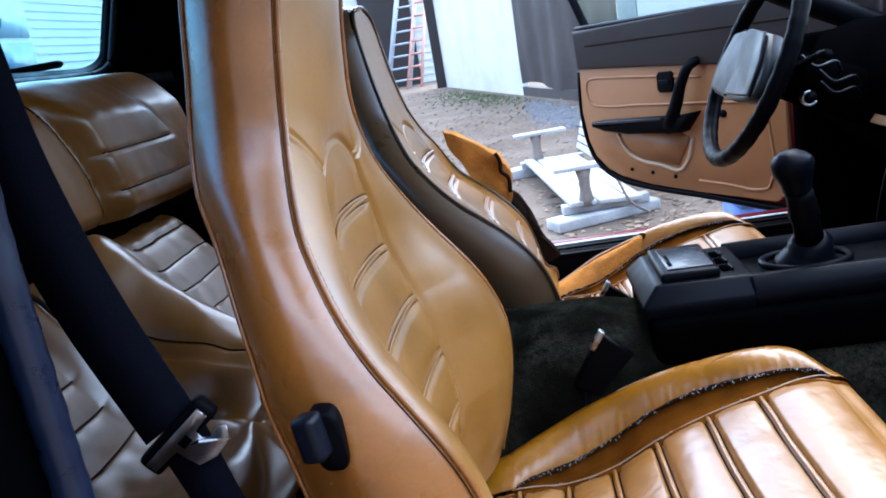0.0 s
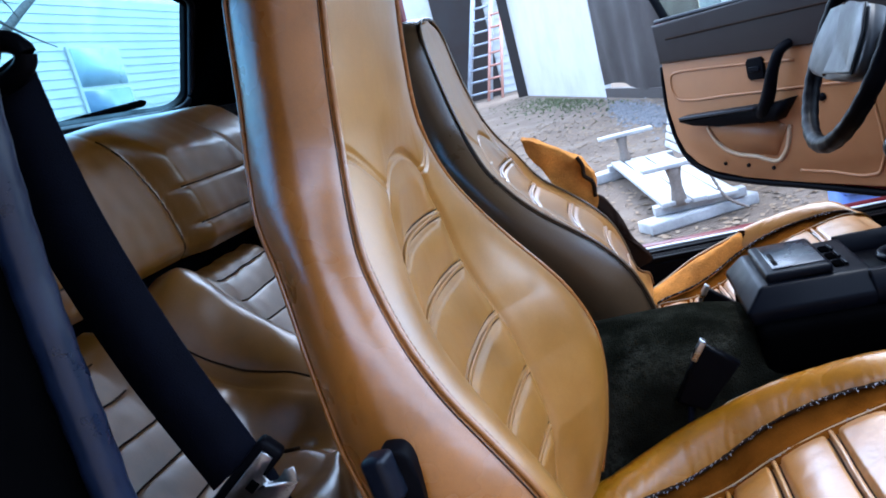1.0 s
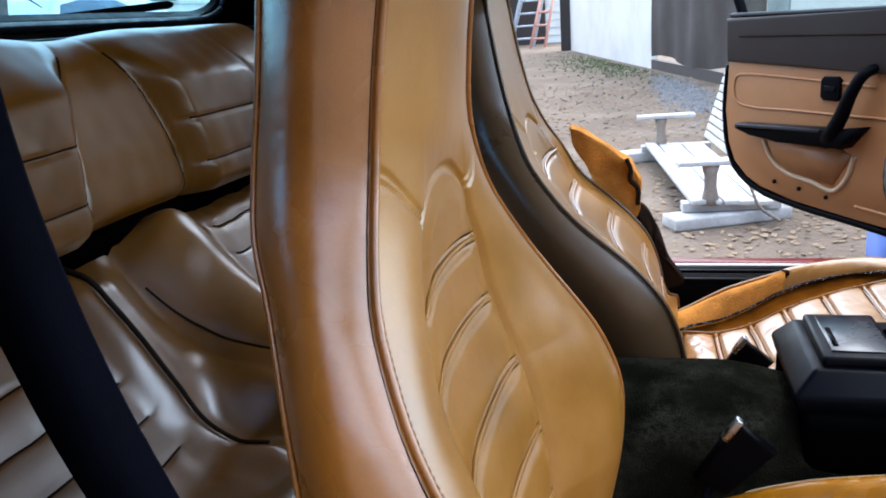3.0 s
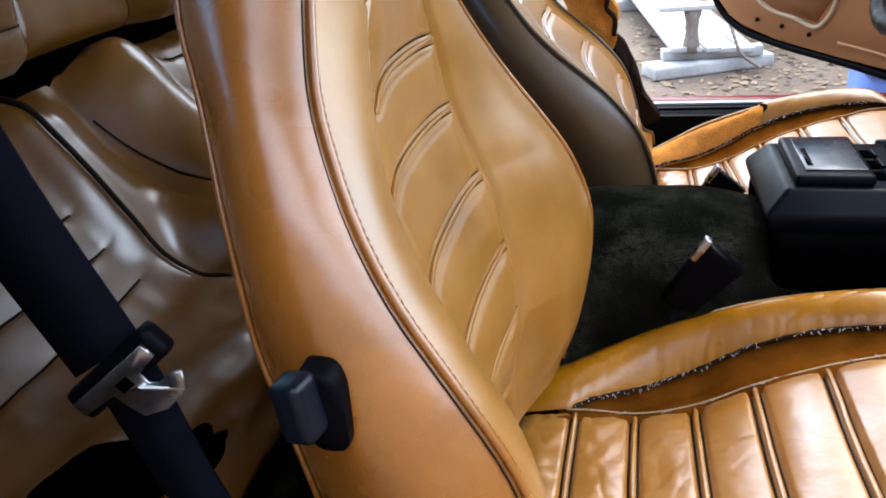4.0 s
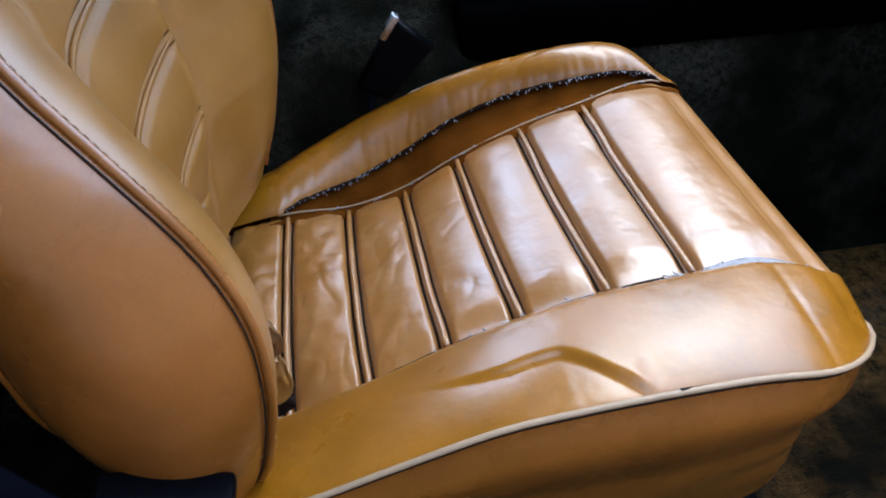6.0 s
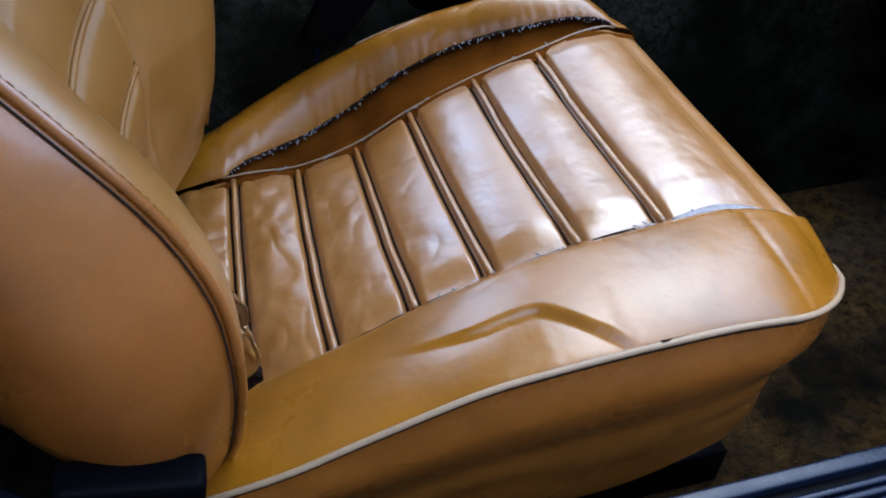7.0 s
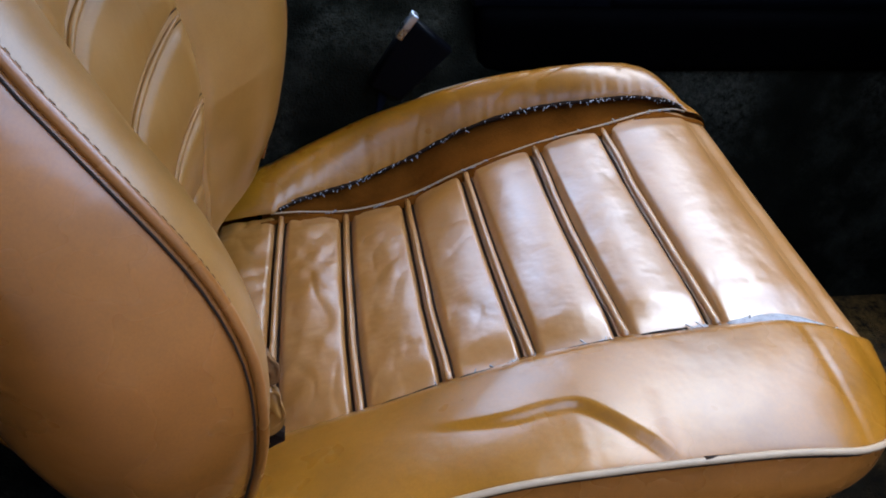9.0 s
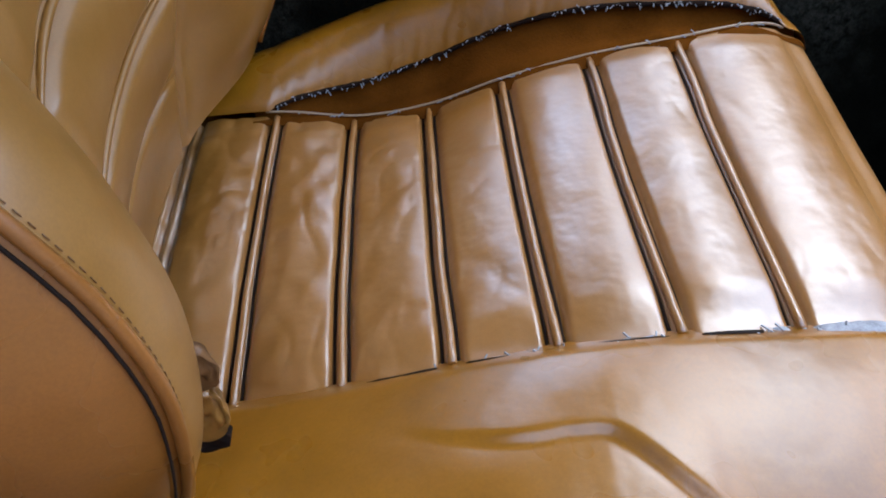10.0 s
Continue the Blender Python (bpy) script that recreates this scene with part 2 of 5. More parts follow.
def prism(outline, axis, a, b, bevel=0.0, bm=None, place=None):
    """An outline of 2D points drawn out along an axis from a to b."""
    bm = bm or bmesh.new()

    def at(p, w):
        v = {"x": (w, p[0], p[1]), "y": (p[0], w, p[1]), "z": (p[0], p[1], w)}[axis]
        return place @ Vector(v) if place else v

    lo, hi = [bm.verts.new(at(p, a)) for p in outline], [bm.verts.new(at(p, b)) for p in outline]
    n = len(outline)
    faces = [bm.faces.new(lo[::-1]), bm.faces.new(hi)]
    faces += [bm.faces.new((lo[i], lo[(i + 1) % n], hi[(i + 1) % n], hi[i])) for i in range(n)]
    if bevel:
        edges = list({e for f in faces[:2] for e in f.edges})
        bmesh.ops.bevel(bm, geom=edges, offset=bevel, segments=2, affect="EDGES", profile=0.6)
    return bm


def slab(corners, thick, bm=None):
    """A plate from four corners, given its thickness along its normal."""
    bm = bm or bmesh.new()
    c = [Vector(p) for p in corners]
    n = (c[1] - c[0]).cross(c[2] - c[0]).normalized() * thick
    lo, hi = [bm.verts.new(p) for p in c], [bm.verts.new(p + n) for p in c]
    bm.faces.new(lo[::-1]), bm.faces.new(hi)
    k = len(c)
    for i in range(k):
        bm.faces.new((lo[i], lo[(i + 1) % k], hi[(i + 1) % k], hi[i]))
    return bm


def smooth_line(points, n):
    """n + 1 points along a smooth curve through a few."""
    p = np.array(points, float)
    s = np.r_[0, np.cumsum(np.linalg.norm(np.diff(p, axis=0), axis=1))]
    t = np.linspace(0, s[-1], n + 1)
    m = np.gradient(p, s, axis=0)
    out = []
    for v in t:
        i = min(np.searchsorted(s, v, "right") - 1, len(s) - 2)
        h = s[i + 1] - s[i]
        q = (v - s[i]) / h
        out.append(tuple((2 * q**3 - 3 * q**2 + 1) * p[i] + (q**3 - 2 * q**2 + q) * h * m[i] + (3 * q**2 - 2 * q**3) * p[i + 1] + (q**3 - q**2) * h * m[i + 1]))
    return out


def table(xs, ys):
    """A smooth function through a few points."""
    xs, ys = np.array(xs, float), np.array(ys, float)
    m = np.gradient(ys, xs)
    t = np.linspace(xs[0], xs[-1], 600)
    i = np.clip(np.searchsorted(xs, t, "right") - 1, 0, len(xs) - 2)
    h = xs[i + 1] - xs[i]
    q = (t - xs[i]) / h
    v = (2 * q**3 - 3 * q**2 + 1) * ys[i] + (q**3 - 2 * q**2 + q) * h * m[i] + (3 * q**2 - 2 * q**3) * ys[i + 1] + (q**3 - q**2) * h * m[i + 1]
    return lambda x: float(np.interp(x, t, v))


def ease(a, b, x):
    q = min(1.0, max(0.0, (x - a) / (b - a)))
    return q * q * (3 - 2 * q)


def wob(x, y, z, s, k=1.0):
    return noise.noise((x * s + 3.1 * k, y * s - 1.7 * k, z * s + k))


# ---- the front seats ----
BACK_Z = [0.42, 0.44, 0.47, 0.50, 0.53, 0.57, 0.61, 0.65, 0.68, 0.715, 0.755, 0.79, 0.825, 0.855, 0.89, 0.93, 1.0, 1.07]
BACK_W = [0.205, 0.215, 0.226, 0.235, 0.243, 0.25, 0.254, 0.253, 0.25, 0.243, 0.233, 0.219, 0.2, 0.182, 0.16, 0.14, 0.128, 0.121]
BACK_F = [-0.014, -0.008, 0.003, 0.010, 0.016, 0.020, 0.018, 0.006, -0.008, -0.030, -0.057, -0.077, -0.093, -0.104, -0.110, -0.112, -0.106, -0.095]
BACK_R = [-0.070, -0.085, -0.104, -0.115, -0.122, -0.124, -0.126, -0.134, -0.141, -0.151, -0.158, -0.166, -0.175, -0.184, -0.197, -0.200, -0.190, -0.179]
PANEL_Z = [0.42, 0.50, 0.56, 0.63, 0.70, 0.77, 0.834, 0.87, 0.90, 0.915, 0.925]
PANEL_W = [0.085, 0.112, 0.133, 0.146, 0.147, 0.131, 0.109, 0.088, 0.062, 0.042, 0.0]
DISH_Z = [0.42, 0.50, 0.56, 0.63, 0.70, 0.77, 0.834, 0.90, 1.0, 1.1, 1.14]
DISH_D = [0.03, 0.055, 0.060, 0.064, 0.050, 0.026, 0.002, -0.010, -0.016, -0.012, -0.006]
RIBS = [0.495, 0.562, 0.630, 0.701, 0.770, 0.834]
TOP_Z, TOP_RISE = 1.07, 0.068
back_w, back_f, back_r = table(BACK_Z, BACK_W), table(BACK_Z, BACK_F), table(BACK_Z, BACK_R)
panel_w, dish_d = table(PANEL_Z[:-1], PANEL_W[:-1]), table(DISH_Z, DISH_D)


def back_outline():
    """Points (y, z) of the backrest's edge, from the foot on one side over the top to the other."""
    half = [(-back_w(z), z) for z in np.linspace(0.43, TOP_Z, 44)[:-1]]
    arch = []
    for k in range(13):
        a = math.pi / 2 * k / 12
        arch.append((-0.121 * math.cos(a) ** 0.75, TOP_Z + TOP_RISE * math.sin(a) ** 0.8))
    half += arch
    return half + [(-y, z) for y, z in reversed(half[:-1])]


def back_front(y, z, flat=0.0):
    """The x of the backrest's front at a height, with its dish, bolsters, pleats and seams; flat: how far the bolsters have collapsed."""
    w = back_w(z) if z < TOP_Z else 0.121 * max(0.02, 1 - ((z - TOP_Z) / 0.064) ** 2) ** 0.55
    xf = back_f(z) + (0.012 * (z - TOP_Z) / 0.06 if z > TOP_Z else 0)
    p = float(np.interp(z, PANEL_Z, PANEL_W)) if z < 0.925 else 0.0
    d = dish_d(z) * (1 - 0.8 * flat)
    a = abs(y)
    p *= 0.80 if y > 0 else 1 + 0.28 * flat
    lip = max(p, 0.42 * w)
    head = xf - d * (1 - (a / w) ** 2)
    if a <= lip:
        x = xf - d - 0.010 * (1 - (a / lip) ** 2)
    else:
        t = min(1.0, (a - lip) / (w - lip))
        x = xf - d * (1 - math.sin(math.pi / 2 * t) ** 1.3) + 0.011 * (1 - 0.9 * flat) * math.sin(math.pi * t) ** 0.8 * ease(0.42, 0.5, z)
    q = ease(0.84, 0.96, z)
    x += (head - x) * q
    if z < 0.95:
        if z < 0.86:
            d = p - a
        else:
            r = math.hypot(a / (0.093 if y < 0 else 0.0745), (z - 0.86) / 0.052)
            d = (1 - r) * (0.088 if r < 1e-6 else math.hypot(a, z - 0.86) / r)
        inside = ease(0.0, 0.034, d)
        zz = z + (0.013 * min(1.0, a / max(p, 0.05)) ** 3 if y < 0 else 0.0)
        puff = 0.0
        for lo, hi in zip(RIBS, RIBS[1:] + [0.916]):
            if lo <= zz < hi:
                puff = 0.0065 * (1 - 0.45 * flat) * math.sin(math.pi * (zz - lo) / (hi - lo)) ** 0.6
        near = min(abs(zz - r) for r in RIBS)
        x += inside * (puff - 0.006 * math.exp(-(((near - 0.0048) / 0.0026) ** 2))) - 0.0050 * math.exp(-((d / 0.0036) ** 2))
        seam = 0.937 - 0.048 * ease(0.0, 1.0, (0.14 - a) / 0.075)
        if d < -0.002 and a < 0.16:
            x -= 0.0028 * (math.exp(-(((z - seam) / 0.0024) ** 2)) + math.exp(-(((z - seam + 0.008) / 0.0024) ** 2)))
    return x + 0.0012 * wob(y, z, 0, 9)


def build_seat(at, label, mirror, recline, shift, back_cover, side_cover, lever, worn=False):
    """A high-backed front seat. mirror: -1 turns its door side over; recline: more lean in degrees; shift: the cushion's slide forward."""
    seat = thing("bucket_seat", at, label, "car seat", "front seats")
    ox, oy = at[0], at[1]
    lean, pivot = Matrix.Rotation(radians(-recline), 3, "Y"), Vector((0.0, 0.0, 0.48))

    def B(x, y, z):
        if worn and y > 0:
            x -= 0.028 * ease(0.02, 0.14, y) * ease(0.86, 0.74, z) * ease(0.44, 0.52, z)
            y *= 1 - (0.30 + 0.16 * ease(0.78, 0.66, z)) * ease(0.44, 0.50, z)
        v = lean @ (Vector((x, y * mirror, z)) - pivot) + pivot
        return v + Vector((ox + shift, oy, 0))

    def C(x, y, z):
        x = min(x, 0.36) + 0.88 * max(0.0, x - 0.36)
        return Vector((x + ox + shift, y * mirror + oy, z))

    slim = table([0.42, 0.50, 0.55, 0.60, 0.65, 0.70, 0.76, 0.83, 0.93, 1.05, 1.14], [0.005, 0.006, 0.010, 0.018, 0.021, 0.016, 0.012, 0.007, 0.005, 0.004, 0.003] if lever else [0.0] * 11)

    def inset(y, z, share=1.0):
        """Moves the door side of the backrest in towards its middle."""
        w = max(0.02, back_w(min(z, TOP_Z)))
        return y + slim(min(z, 1.14)) * share * ease(0.12 * w, 0.62 * w, -y) if y < 0 else y

    # backrest: front, band round the edge, rear, cords
    edge = back_outline()
    flat = 1.0 if worn else 0.0

    def front(u, v):
        z = 0.43 + (TOP_Z + TOP_RISE * 0.985 - 0.43) * u
        w = back_w(z) if z < TOP_Z else 0.121 * max(0.0, 1 - min(1, (z - TOP_Z) / TOP_RISE) ** 2.4) ** 0.42
        y = -w + 2 * w * v
        return B(back_front(y, z, flat), inset(y, z), z)

    part("backrest_front", grid(front, 330, 160), back_cover, seat)

    def band(u, v):
        s = u * (len(edge) - 1)
        i = min(int(s), len(edge) - 2)
        q = s - i
        y, z = (edge[i][k] * (1 - q) + edge[i + 1][k] * q for k in (0, 1))
        n = Vector((edge[i + 1][1] - edge[i][1], -(edge[i + 1][0] - edge[i][0])))
        n = -n.normalized() if n.length else Vector((0, 1))
        xf = back_f(z) + (0.012 * (z - TOP_Z) / 0.06 if z > TOP_Z else 0)
        xr = back_r(z) + (0.02 * (z - TOP_Z) / 0.06 if z > TOP_Z else 0)
        out = (0.020 + 0.006 * ease(0.9, 0.6, z)) * math.sin(math.pi * v) ** 0.8
        k = 1 - (0.15 - 0.06 * ease(0.95, 1.08, z)) * v * v
        x = xf + (xr - xf) * v
        top = 1.0 - 0.003 * v * v * ease(1.0, 1.1, z)
        return B(x, inset(y, z, (1 - v) ** 1.5) * k + n[0] * out, z * top + n[1] * out + 0.0015 * wob(x, y, z, 8))

    part("side_band", grid(band, 150, 22), side_cover, seat)

    def rear(u, v):
        z = 0.43 + (TOP_Z + TOP_RISE * 0.94 - 0.43) * u
        w = (0.85 + 0.06 * ease(0.95, 1.08, z)) * (back_w(z) if z < TOP_Z else 0.121 * max(0.0, 1 - min(1, (z - TOP_Z) / (TOP_RISE * 0.95)) ** 2.4) ** 0.42)
        y = -w + 2 * w * v
        xr = back_r(z) + (0.02 * (z - TOP_Z) / 0.06 if z > TOP_Z else 0)
        return B(xr - 0.02 * (1 - (2 * v - 1) ** 4), y, z)

    part("backrest_rear", grid(rear, 40, 16), side_cover, seat)
    cord, shadow, rear_cord = [], [], []
    for y, z in edge:
        xf = back_f(z) + (0.012 * (z - TOP_Z) / 0.06 if z > TOP_Z else 0)
        xr = back_r(z) + (0.02 * (z - TOP_Z) / 0.06 if z > TOP_Z else 0)
        cord.append(B(xf + 0.0015, inset(y, z) * 1.006, z + (0.002 if z > 1.1 else 0)))
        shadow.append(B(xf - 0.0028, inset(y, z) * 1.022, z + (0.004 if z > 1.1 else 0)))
        rear_cord.append(B(xr - 0.001, y * (0.86 + 0.06 * ease(0.95, 1.08, z)), z * (1.0 - 0.003 * ease(1.0, 1.1, z)) + 0.002))
    dashes = bmesh.new()
    for k in range(136):
        z = 0.46 + 0.0046 * k
        for sgn in (-1, 1):
            pts = []
            for q in (0.0, 0.0026):
                y = sgn * (back_w(min(z + q, TOP_Z)) - 0.0036)
                pts.append(B(back_front(y, z + q, flat) + 0.0005, inset(y, z + q), z + q))
            tube(pts, 0.00022, 4, True, bm=dashes)
    tagged(part("edge_stitching", dashes, THREAD, seat, "brown stitches beside the piping"), kind="stuff")
    part("front_piping", tube(cord, 0.0028, 8), side_cover, seat, "piping in the cover's own colour")
    # thin dark cord paints the shadow in the seam along the piping
    part("seam", tube(shadow, 0.0007, 6), DARK_PIPING, seat, "dark cord drawing the seam's shadow beside the piping")
    part("rear_piping", tube(rear_cord, 0.0022, 6), side_cover, seat, "rear piping in the cover's own colour")

    # stitched lines that stand proud between the pleats; dark threads also paint the grooves' shade
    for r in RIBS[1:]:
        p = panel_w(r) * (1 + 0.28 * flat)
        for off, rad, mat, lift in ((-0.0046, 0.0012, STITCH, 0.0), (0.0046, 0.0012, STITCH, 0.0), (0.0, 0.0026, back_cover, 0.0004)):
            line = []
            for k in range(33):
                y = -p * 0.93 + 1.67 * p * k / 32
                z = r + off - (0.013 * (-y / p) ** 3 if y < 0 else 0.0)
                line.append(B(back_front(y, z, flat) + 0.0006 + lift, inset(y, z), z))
            part("pleat_shadow_stitching" if mat is STITCH else "pleat_bead", tube(line, [rad * (1 - 0.6 * abs(k / 16 - 1) ** 4) for k in range(33)], 6), mat, seat)
    # recliner lever on the door side
    if lever:
        plate = []
        for k in range(24):
            a = 2 * math.pi * k / 24
            plate.append((-0.090 - 0.10 * 0.03 * math.sin(a) + 0.0125 * math.copysign(abs(math.cos(a)) ** 0.6, math.cos(a)), 0.715 + 0.025 * math.copysign(abs(math.sin(a)) ** 0.6, math.sin(a))))
        base = part("recliner_base", prism(plate, "y", -0.225, -0.266, 0.004), BLACK, seat, "black recliner base")
        part("recliner_knob", box((-0.098, -0.272, 0.724), (0.019, 0.020, 0.036), 0.006, pose(0, 0, 0, 0, -8, -12), None, 4), RUBBER, base, "blue-black plastic knob")

    # cushion
    NX = [-0.10, 0.019, 0.08, 0.138, 0.194, 0.258, 0.326, 0.38, 0.42, 0.45, 0.458]
    NZ = [0.375, 0.411, 0.438, 0.466, 0.487, 0.503, 0.510, 0.513, 0.508, 0.490, 0.47]
    FZ = [0.375, 0.397, 0.399, 0.418, 0.450, 0.479, 0.500, 0.510, 0.507, 0.488, 0.47]
    BX = [-0.10, 0.03, 0.10, 0.16, 0.21, 0.27, 0.33, 0.38, 0.42, 0.45, 0.458]
    BN = [0.405, 0.462, 0.487, 0.505, 0.511, 0.515, 0.516, 0.510, 0.500, 0.486, 0.475]
    BF = [0.375, 0.432, 0.470, 0.492, 0.508, 0.520, 0.526, 0.522, 0.508, 0.488, 0.47]
    near_z, far_z, rim_near, rim_far = table(NX, NZ), table(NX, FZ), table(BX, BN), table(BX, BF)
    SEAMS = [-0.058, 0.010, 0.075, 0.137, 0.194, 0.259, 0.325]

    def outer(x):
        return 0.247 - (0.100 * (1 - math.sqrt(max(0, 1 - ((x - 0.355) / 0.105) ** 2))) if x > 0.355 else 0.0) - 0.02 * ease(0.05, -0.1, x)

    def inner_near(x):
        return -0.134 - 0.006 * math.sin(6 * x) - 0.02 * ease(0.36, 0.45, x)

    def inner_far(x):
        return 0.148 + 0.006 * math.sin(7.5 * x + 2.2) + 0.012 * ease(0.3, 0.42, x)

    def gap(x):
        s = (x - 0.004) / 0.417
        return (0.066 if worn else 0.060) * math.sin(math.pi * s) ** 0.75 * (1.05 - 0.25 * s) if 0 < s < 1 else 0.0

    def top(x, y):
        k = (y + 0.134) / 0.284
        z = near_z(x) * (1 - k) + far_z(x) * k
        bow = x + 0.002 * (1 - (2 * k - 1) ** 2)
        puff, groove = 0.0, 0.0
        for lo, hi in zip(SEAMS, SEAMS[1:] + [0.50]):
            if lo <= bow < hi:
                puff = 0.0075 * math.sin(math.pi * min(1.0, (bow - lo) / min(hi - lo, 0.09))) ** 0.55 if bow < SEAMS[-1] + 0.09 else 0.0
        for s in SEAMS:
            groove += 0.0060 * (math.exp(-(((bow - s - 0.0046) / 0.0024) ** 2)) + math.exp(-(((bow - s + 0.0046) / 0.0024) ** 2)))
        edge = min(k, 1 - k) * 0.284
        puff *= 0.25 + 0.75 * ease(0.0, 0.03, edge)
        crease = 0.0035 * wob(x * 1.3, y * 0.7, 0, 20) * ease(0.30, 0.05, x) + 0.0022 * wob(x * 1.5, y, 1, 45) * ease(0.22, 0.02, x)
        for sx, sy, sk, amp in ((26, 11, 1.0, 0.0024), (15, 34, 2.0, 0.0018), (44, 24, 3.0, 0.0013), (70, 50, 5.0, 0.0007)):
            ridge = 1 - 3.2 * abs(noise.noise((x * sx + 5 * y + sk, y * sy - 7 * x, sk * 3.7)))
            crease -= amp * max(0.0, ridge) ** 3 * (0.16 + 0.84 * ease(0.26, 0.0, x)) * ease(0.1, 0.35, noise.noise((x * 9 + sk, y * 7, sk)) + 0.2) * ease(0.45, 0.38, x)
        return z + puff - groove + 0.7 * crease + 0.0015 * wob(x, y, 2, 7)

    def X(u):
        return -0.10 + 0.558 * (1 - (1 - u) ** 1.25)

    part("pleated_panel", grid(lambda u, v: C(X(u), inner_near(X(u)) + (inner_far(X(u)) - inner_near(X(u))) * v, top(X(u), inner_near(X(u)) + (inner_far(X(u)) - inner_near(X(u))) * v)), 400, 90), LEATHER, seat, "pleated tan centre panel")
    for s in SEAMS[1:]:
        # the two dark threads also paint the shade in the grooves beside the bead
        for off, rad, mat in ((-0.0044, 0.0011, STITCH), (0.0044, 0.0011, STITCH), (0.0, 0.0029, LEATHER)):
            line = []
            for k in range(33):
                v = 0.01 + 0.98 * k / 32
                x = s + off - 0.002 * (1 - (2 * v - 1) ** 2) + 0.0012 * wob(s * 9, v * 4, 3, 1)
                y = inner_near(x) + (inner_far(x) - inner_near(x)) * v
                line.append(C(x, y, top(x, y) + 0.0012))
            part("pleat_shadow_stitching" if mat is STITCH else "pleat_bead", tube(line, rad, 7), mat, seat)

    fold_y = table([0.09, 0.135, 0.165, 0.19, 0.205, 0.218, 0.235, 0.26], [-0.178, -0.195, -0.200, -0.1985, -0.200, -0.210, -0.228, -0.252])

    def fold_step(x, y):
        """A pressed crease across the bolster: a step that dies out on both sides and at its tail."""
        if not 0.09 < x < 0.26:
            return 0.0
        s = (y - fold_y(x)) * (0.8 if x < 0.205 else 0.65)
        end = ease(0.09, 0.17, x) * ease(0.26, 0.245, x)
        k = ease(-0.004, 0.004, s)
        return end * (k * 0.0030 * math.exp(-max(0.0, s) / 0.022) - (1 - k) * 0.0028 * math.exp(min(0.0, s) / 0.014))

    def near_bolster(u, v):
        x = X(u)
        a, b = inner_near(x) + 0.007, -outer(x)
        y = a + (b - a) * v
        z0, z1 = near_z(x) - 0.002, rim_near(x)
        z = z0 + (z1 - z0) * v + 0.008 * ease(0, 0.16, v) * (1 - v) + 0.008 * math.sin(math.pi * v) ** 0.7 * ease(0.458, 0.40, x)
        z += fold_step(x, y) - 0.0007 * math.exp(-(((x - 0.378 - 0.25 * (y + 0.18) ** 2 * 4) / 0.004) ** 2))
        return C(x, y, z + 0.002 * wob(x, y, 5, 10))

    part("door_side_bolster", grid(near_bolster, 220, 70), OCHRE, seat, "ochre bolster with creases")

    def far_bolster(u, v):
        x = X(u)
        a, b = inner_far(x) + gap(x), outer(x)
        y = a + (b - a) * v
        y += 0.0016 * wob(x, 0, 0, 140) * (gap(x) > 0.004) * (1 - v) ** 6
        z0 = far_z(x) + 0.006 + 0.16 * gap(x)
        z1 = rim_far(x) - 0.012
        z = z0 + (z1 - z0) * v + 0.020 * math.sin(math.pi * min(1, v * 1.05)) ** 0.7 * ease(0.458, 0.38, x)
        for sx, sy, sk in ((16, 30, 1.0), (30, 14, 2.0)):
            z -= 0.0011 * max(0.0, 1 - 3 * abs(noise.noise((x * sx - 5 * y + sk, y * sy, sk * 4.3)))) ** 3 * ease(0.0, 0.25, v) * ease(0.0, 0.3, noise.noise((x * 8, y * 8, sk)))
        return C(x, y, z + 0.0022 * wob(x, y, 7, 9))

    if worn:
        part("bare_foam", grid(lambda u, v: far_bolster(0.47 * u, v) - Vector((0, 0, 0.006)) + Vector((0, 0, 0.004 * wob(u * 7, v * 3, 4, 1))), 80, 22), FOAM, seat, "bare foam where the bolster's cover is gone")
        part("inner_bolster", grid(lambda u, v: far_bolster(0.47 - 0.03 * wob(v * 3, 1, 1, 1) + (0.53 + 0.03 * wob(v * 3, 1, 1, 1)) * u, v), 90, 22), back_cover, seat, "cream-tan bolster torn from its panel")
    else:
        part("inner_bolster", grid(far_bolster, 260, 44), OCHRE, seat, "ochre bolster torn from its panel")

    def wound(u, v):
        x = -0.01 + 0.45 * u
        y = inner_far(x) - 0.012 + (gap(x) + 0.030) * v
        z = far_z(x) + 0.001 + 0.14 * gap(x) * v + 0.003 * math.sin(9 * v)
        return C(x, y, z - 0.004 * (1 - abs(2 * v - 1)) + 0.003 * wob(x, y, 9, 30))

    part("torn_backing", grid(wound, 90, 12), BACKING, seat, "rust-brown backing bared by a tear")
    rip_line = [(x, inner_far(x) + gap(x), far_z(x) + 0.0055 + 0.16 * gap(x)) for x in np.linspace(0.008, 0.415, 70)]
    part("torn_edge", tube([C(*p) for p in rip_line], [0.0024 + 0.0014 * wob(p[0], 0, 0, 120) for p in rip_line], 5), STITCH, seat, "dark torn edge of the bolster")
    hem = [(x, inner_far(x) + 0.0016, max(top(x, inner_far(x)) + 0.0008, far_z(x) + 0.0045)) for x in np.linspace(0.0, 0.42, 80)]
    part("panel_hem", tube([C(*p) for p in hem], 0.0010, 5), PIPING, seat, "pale bare hem of the panel")
    fray = bmesh.new()
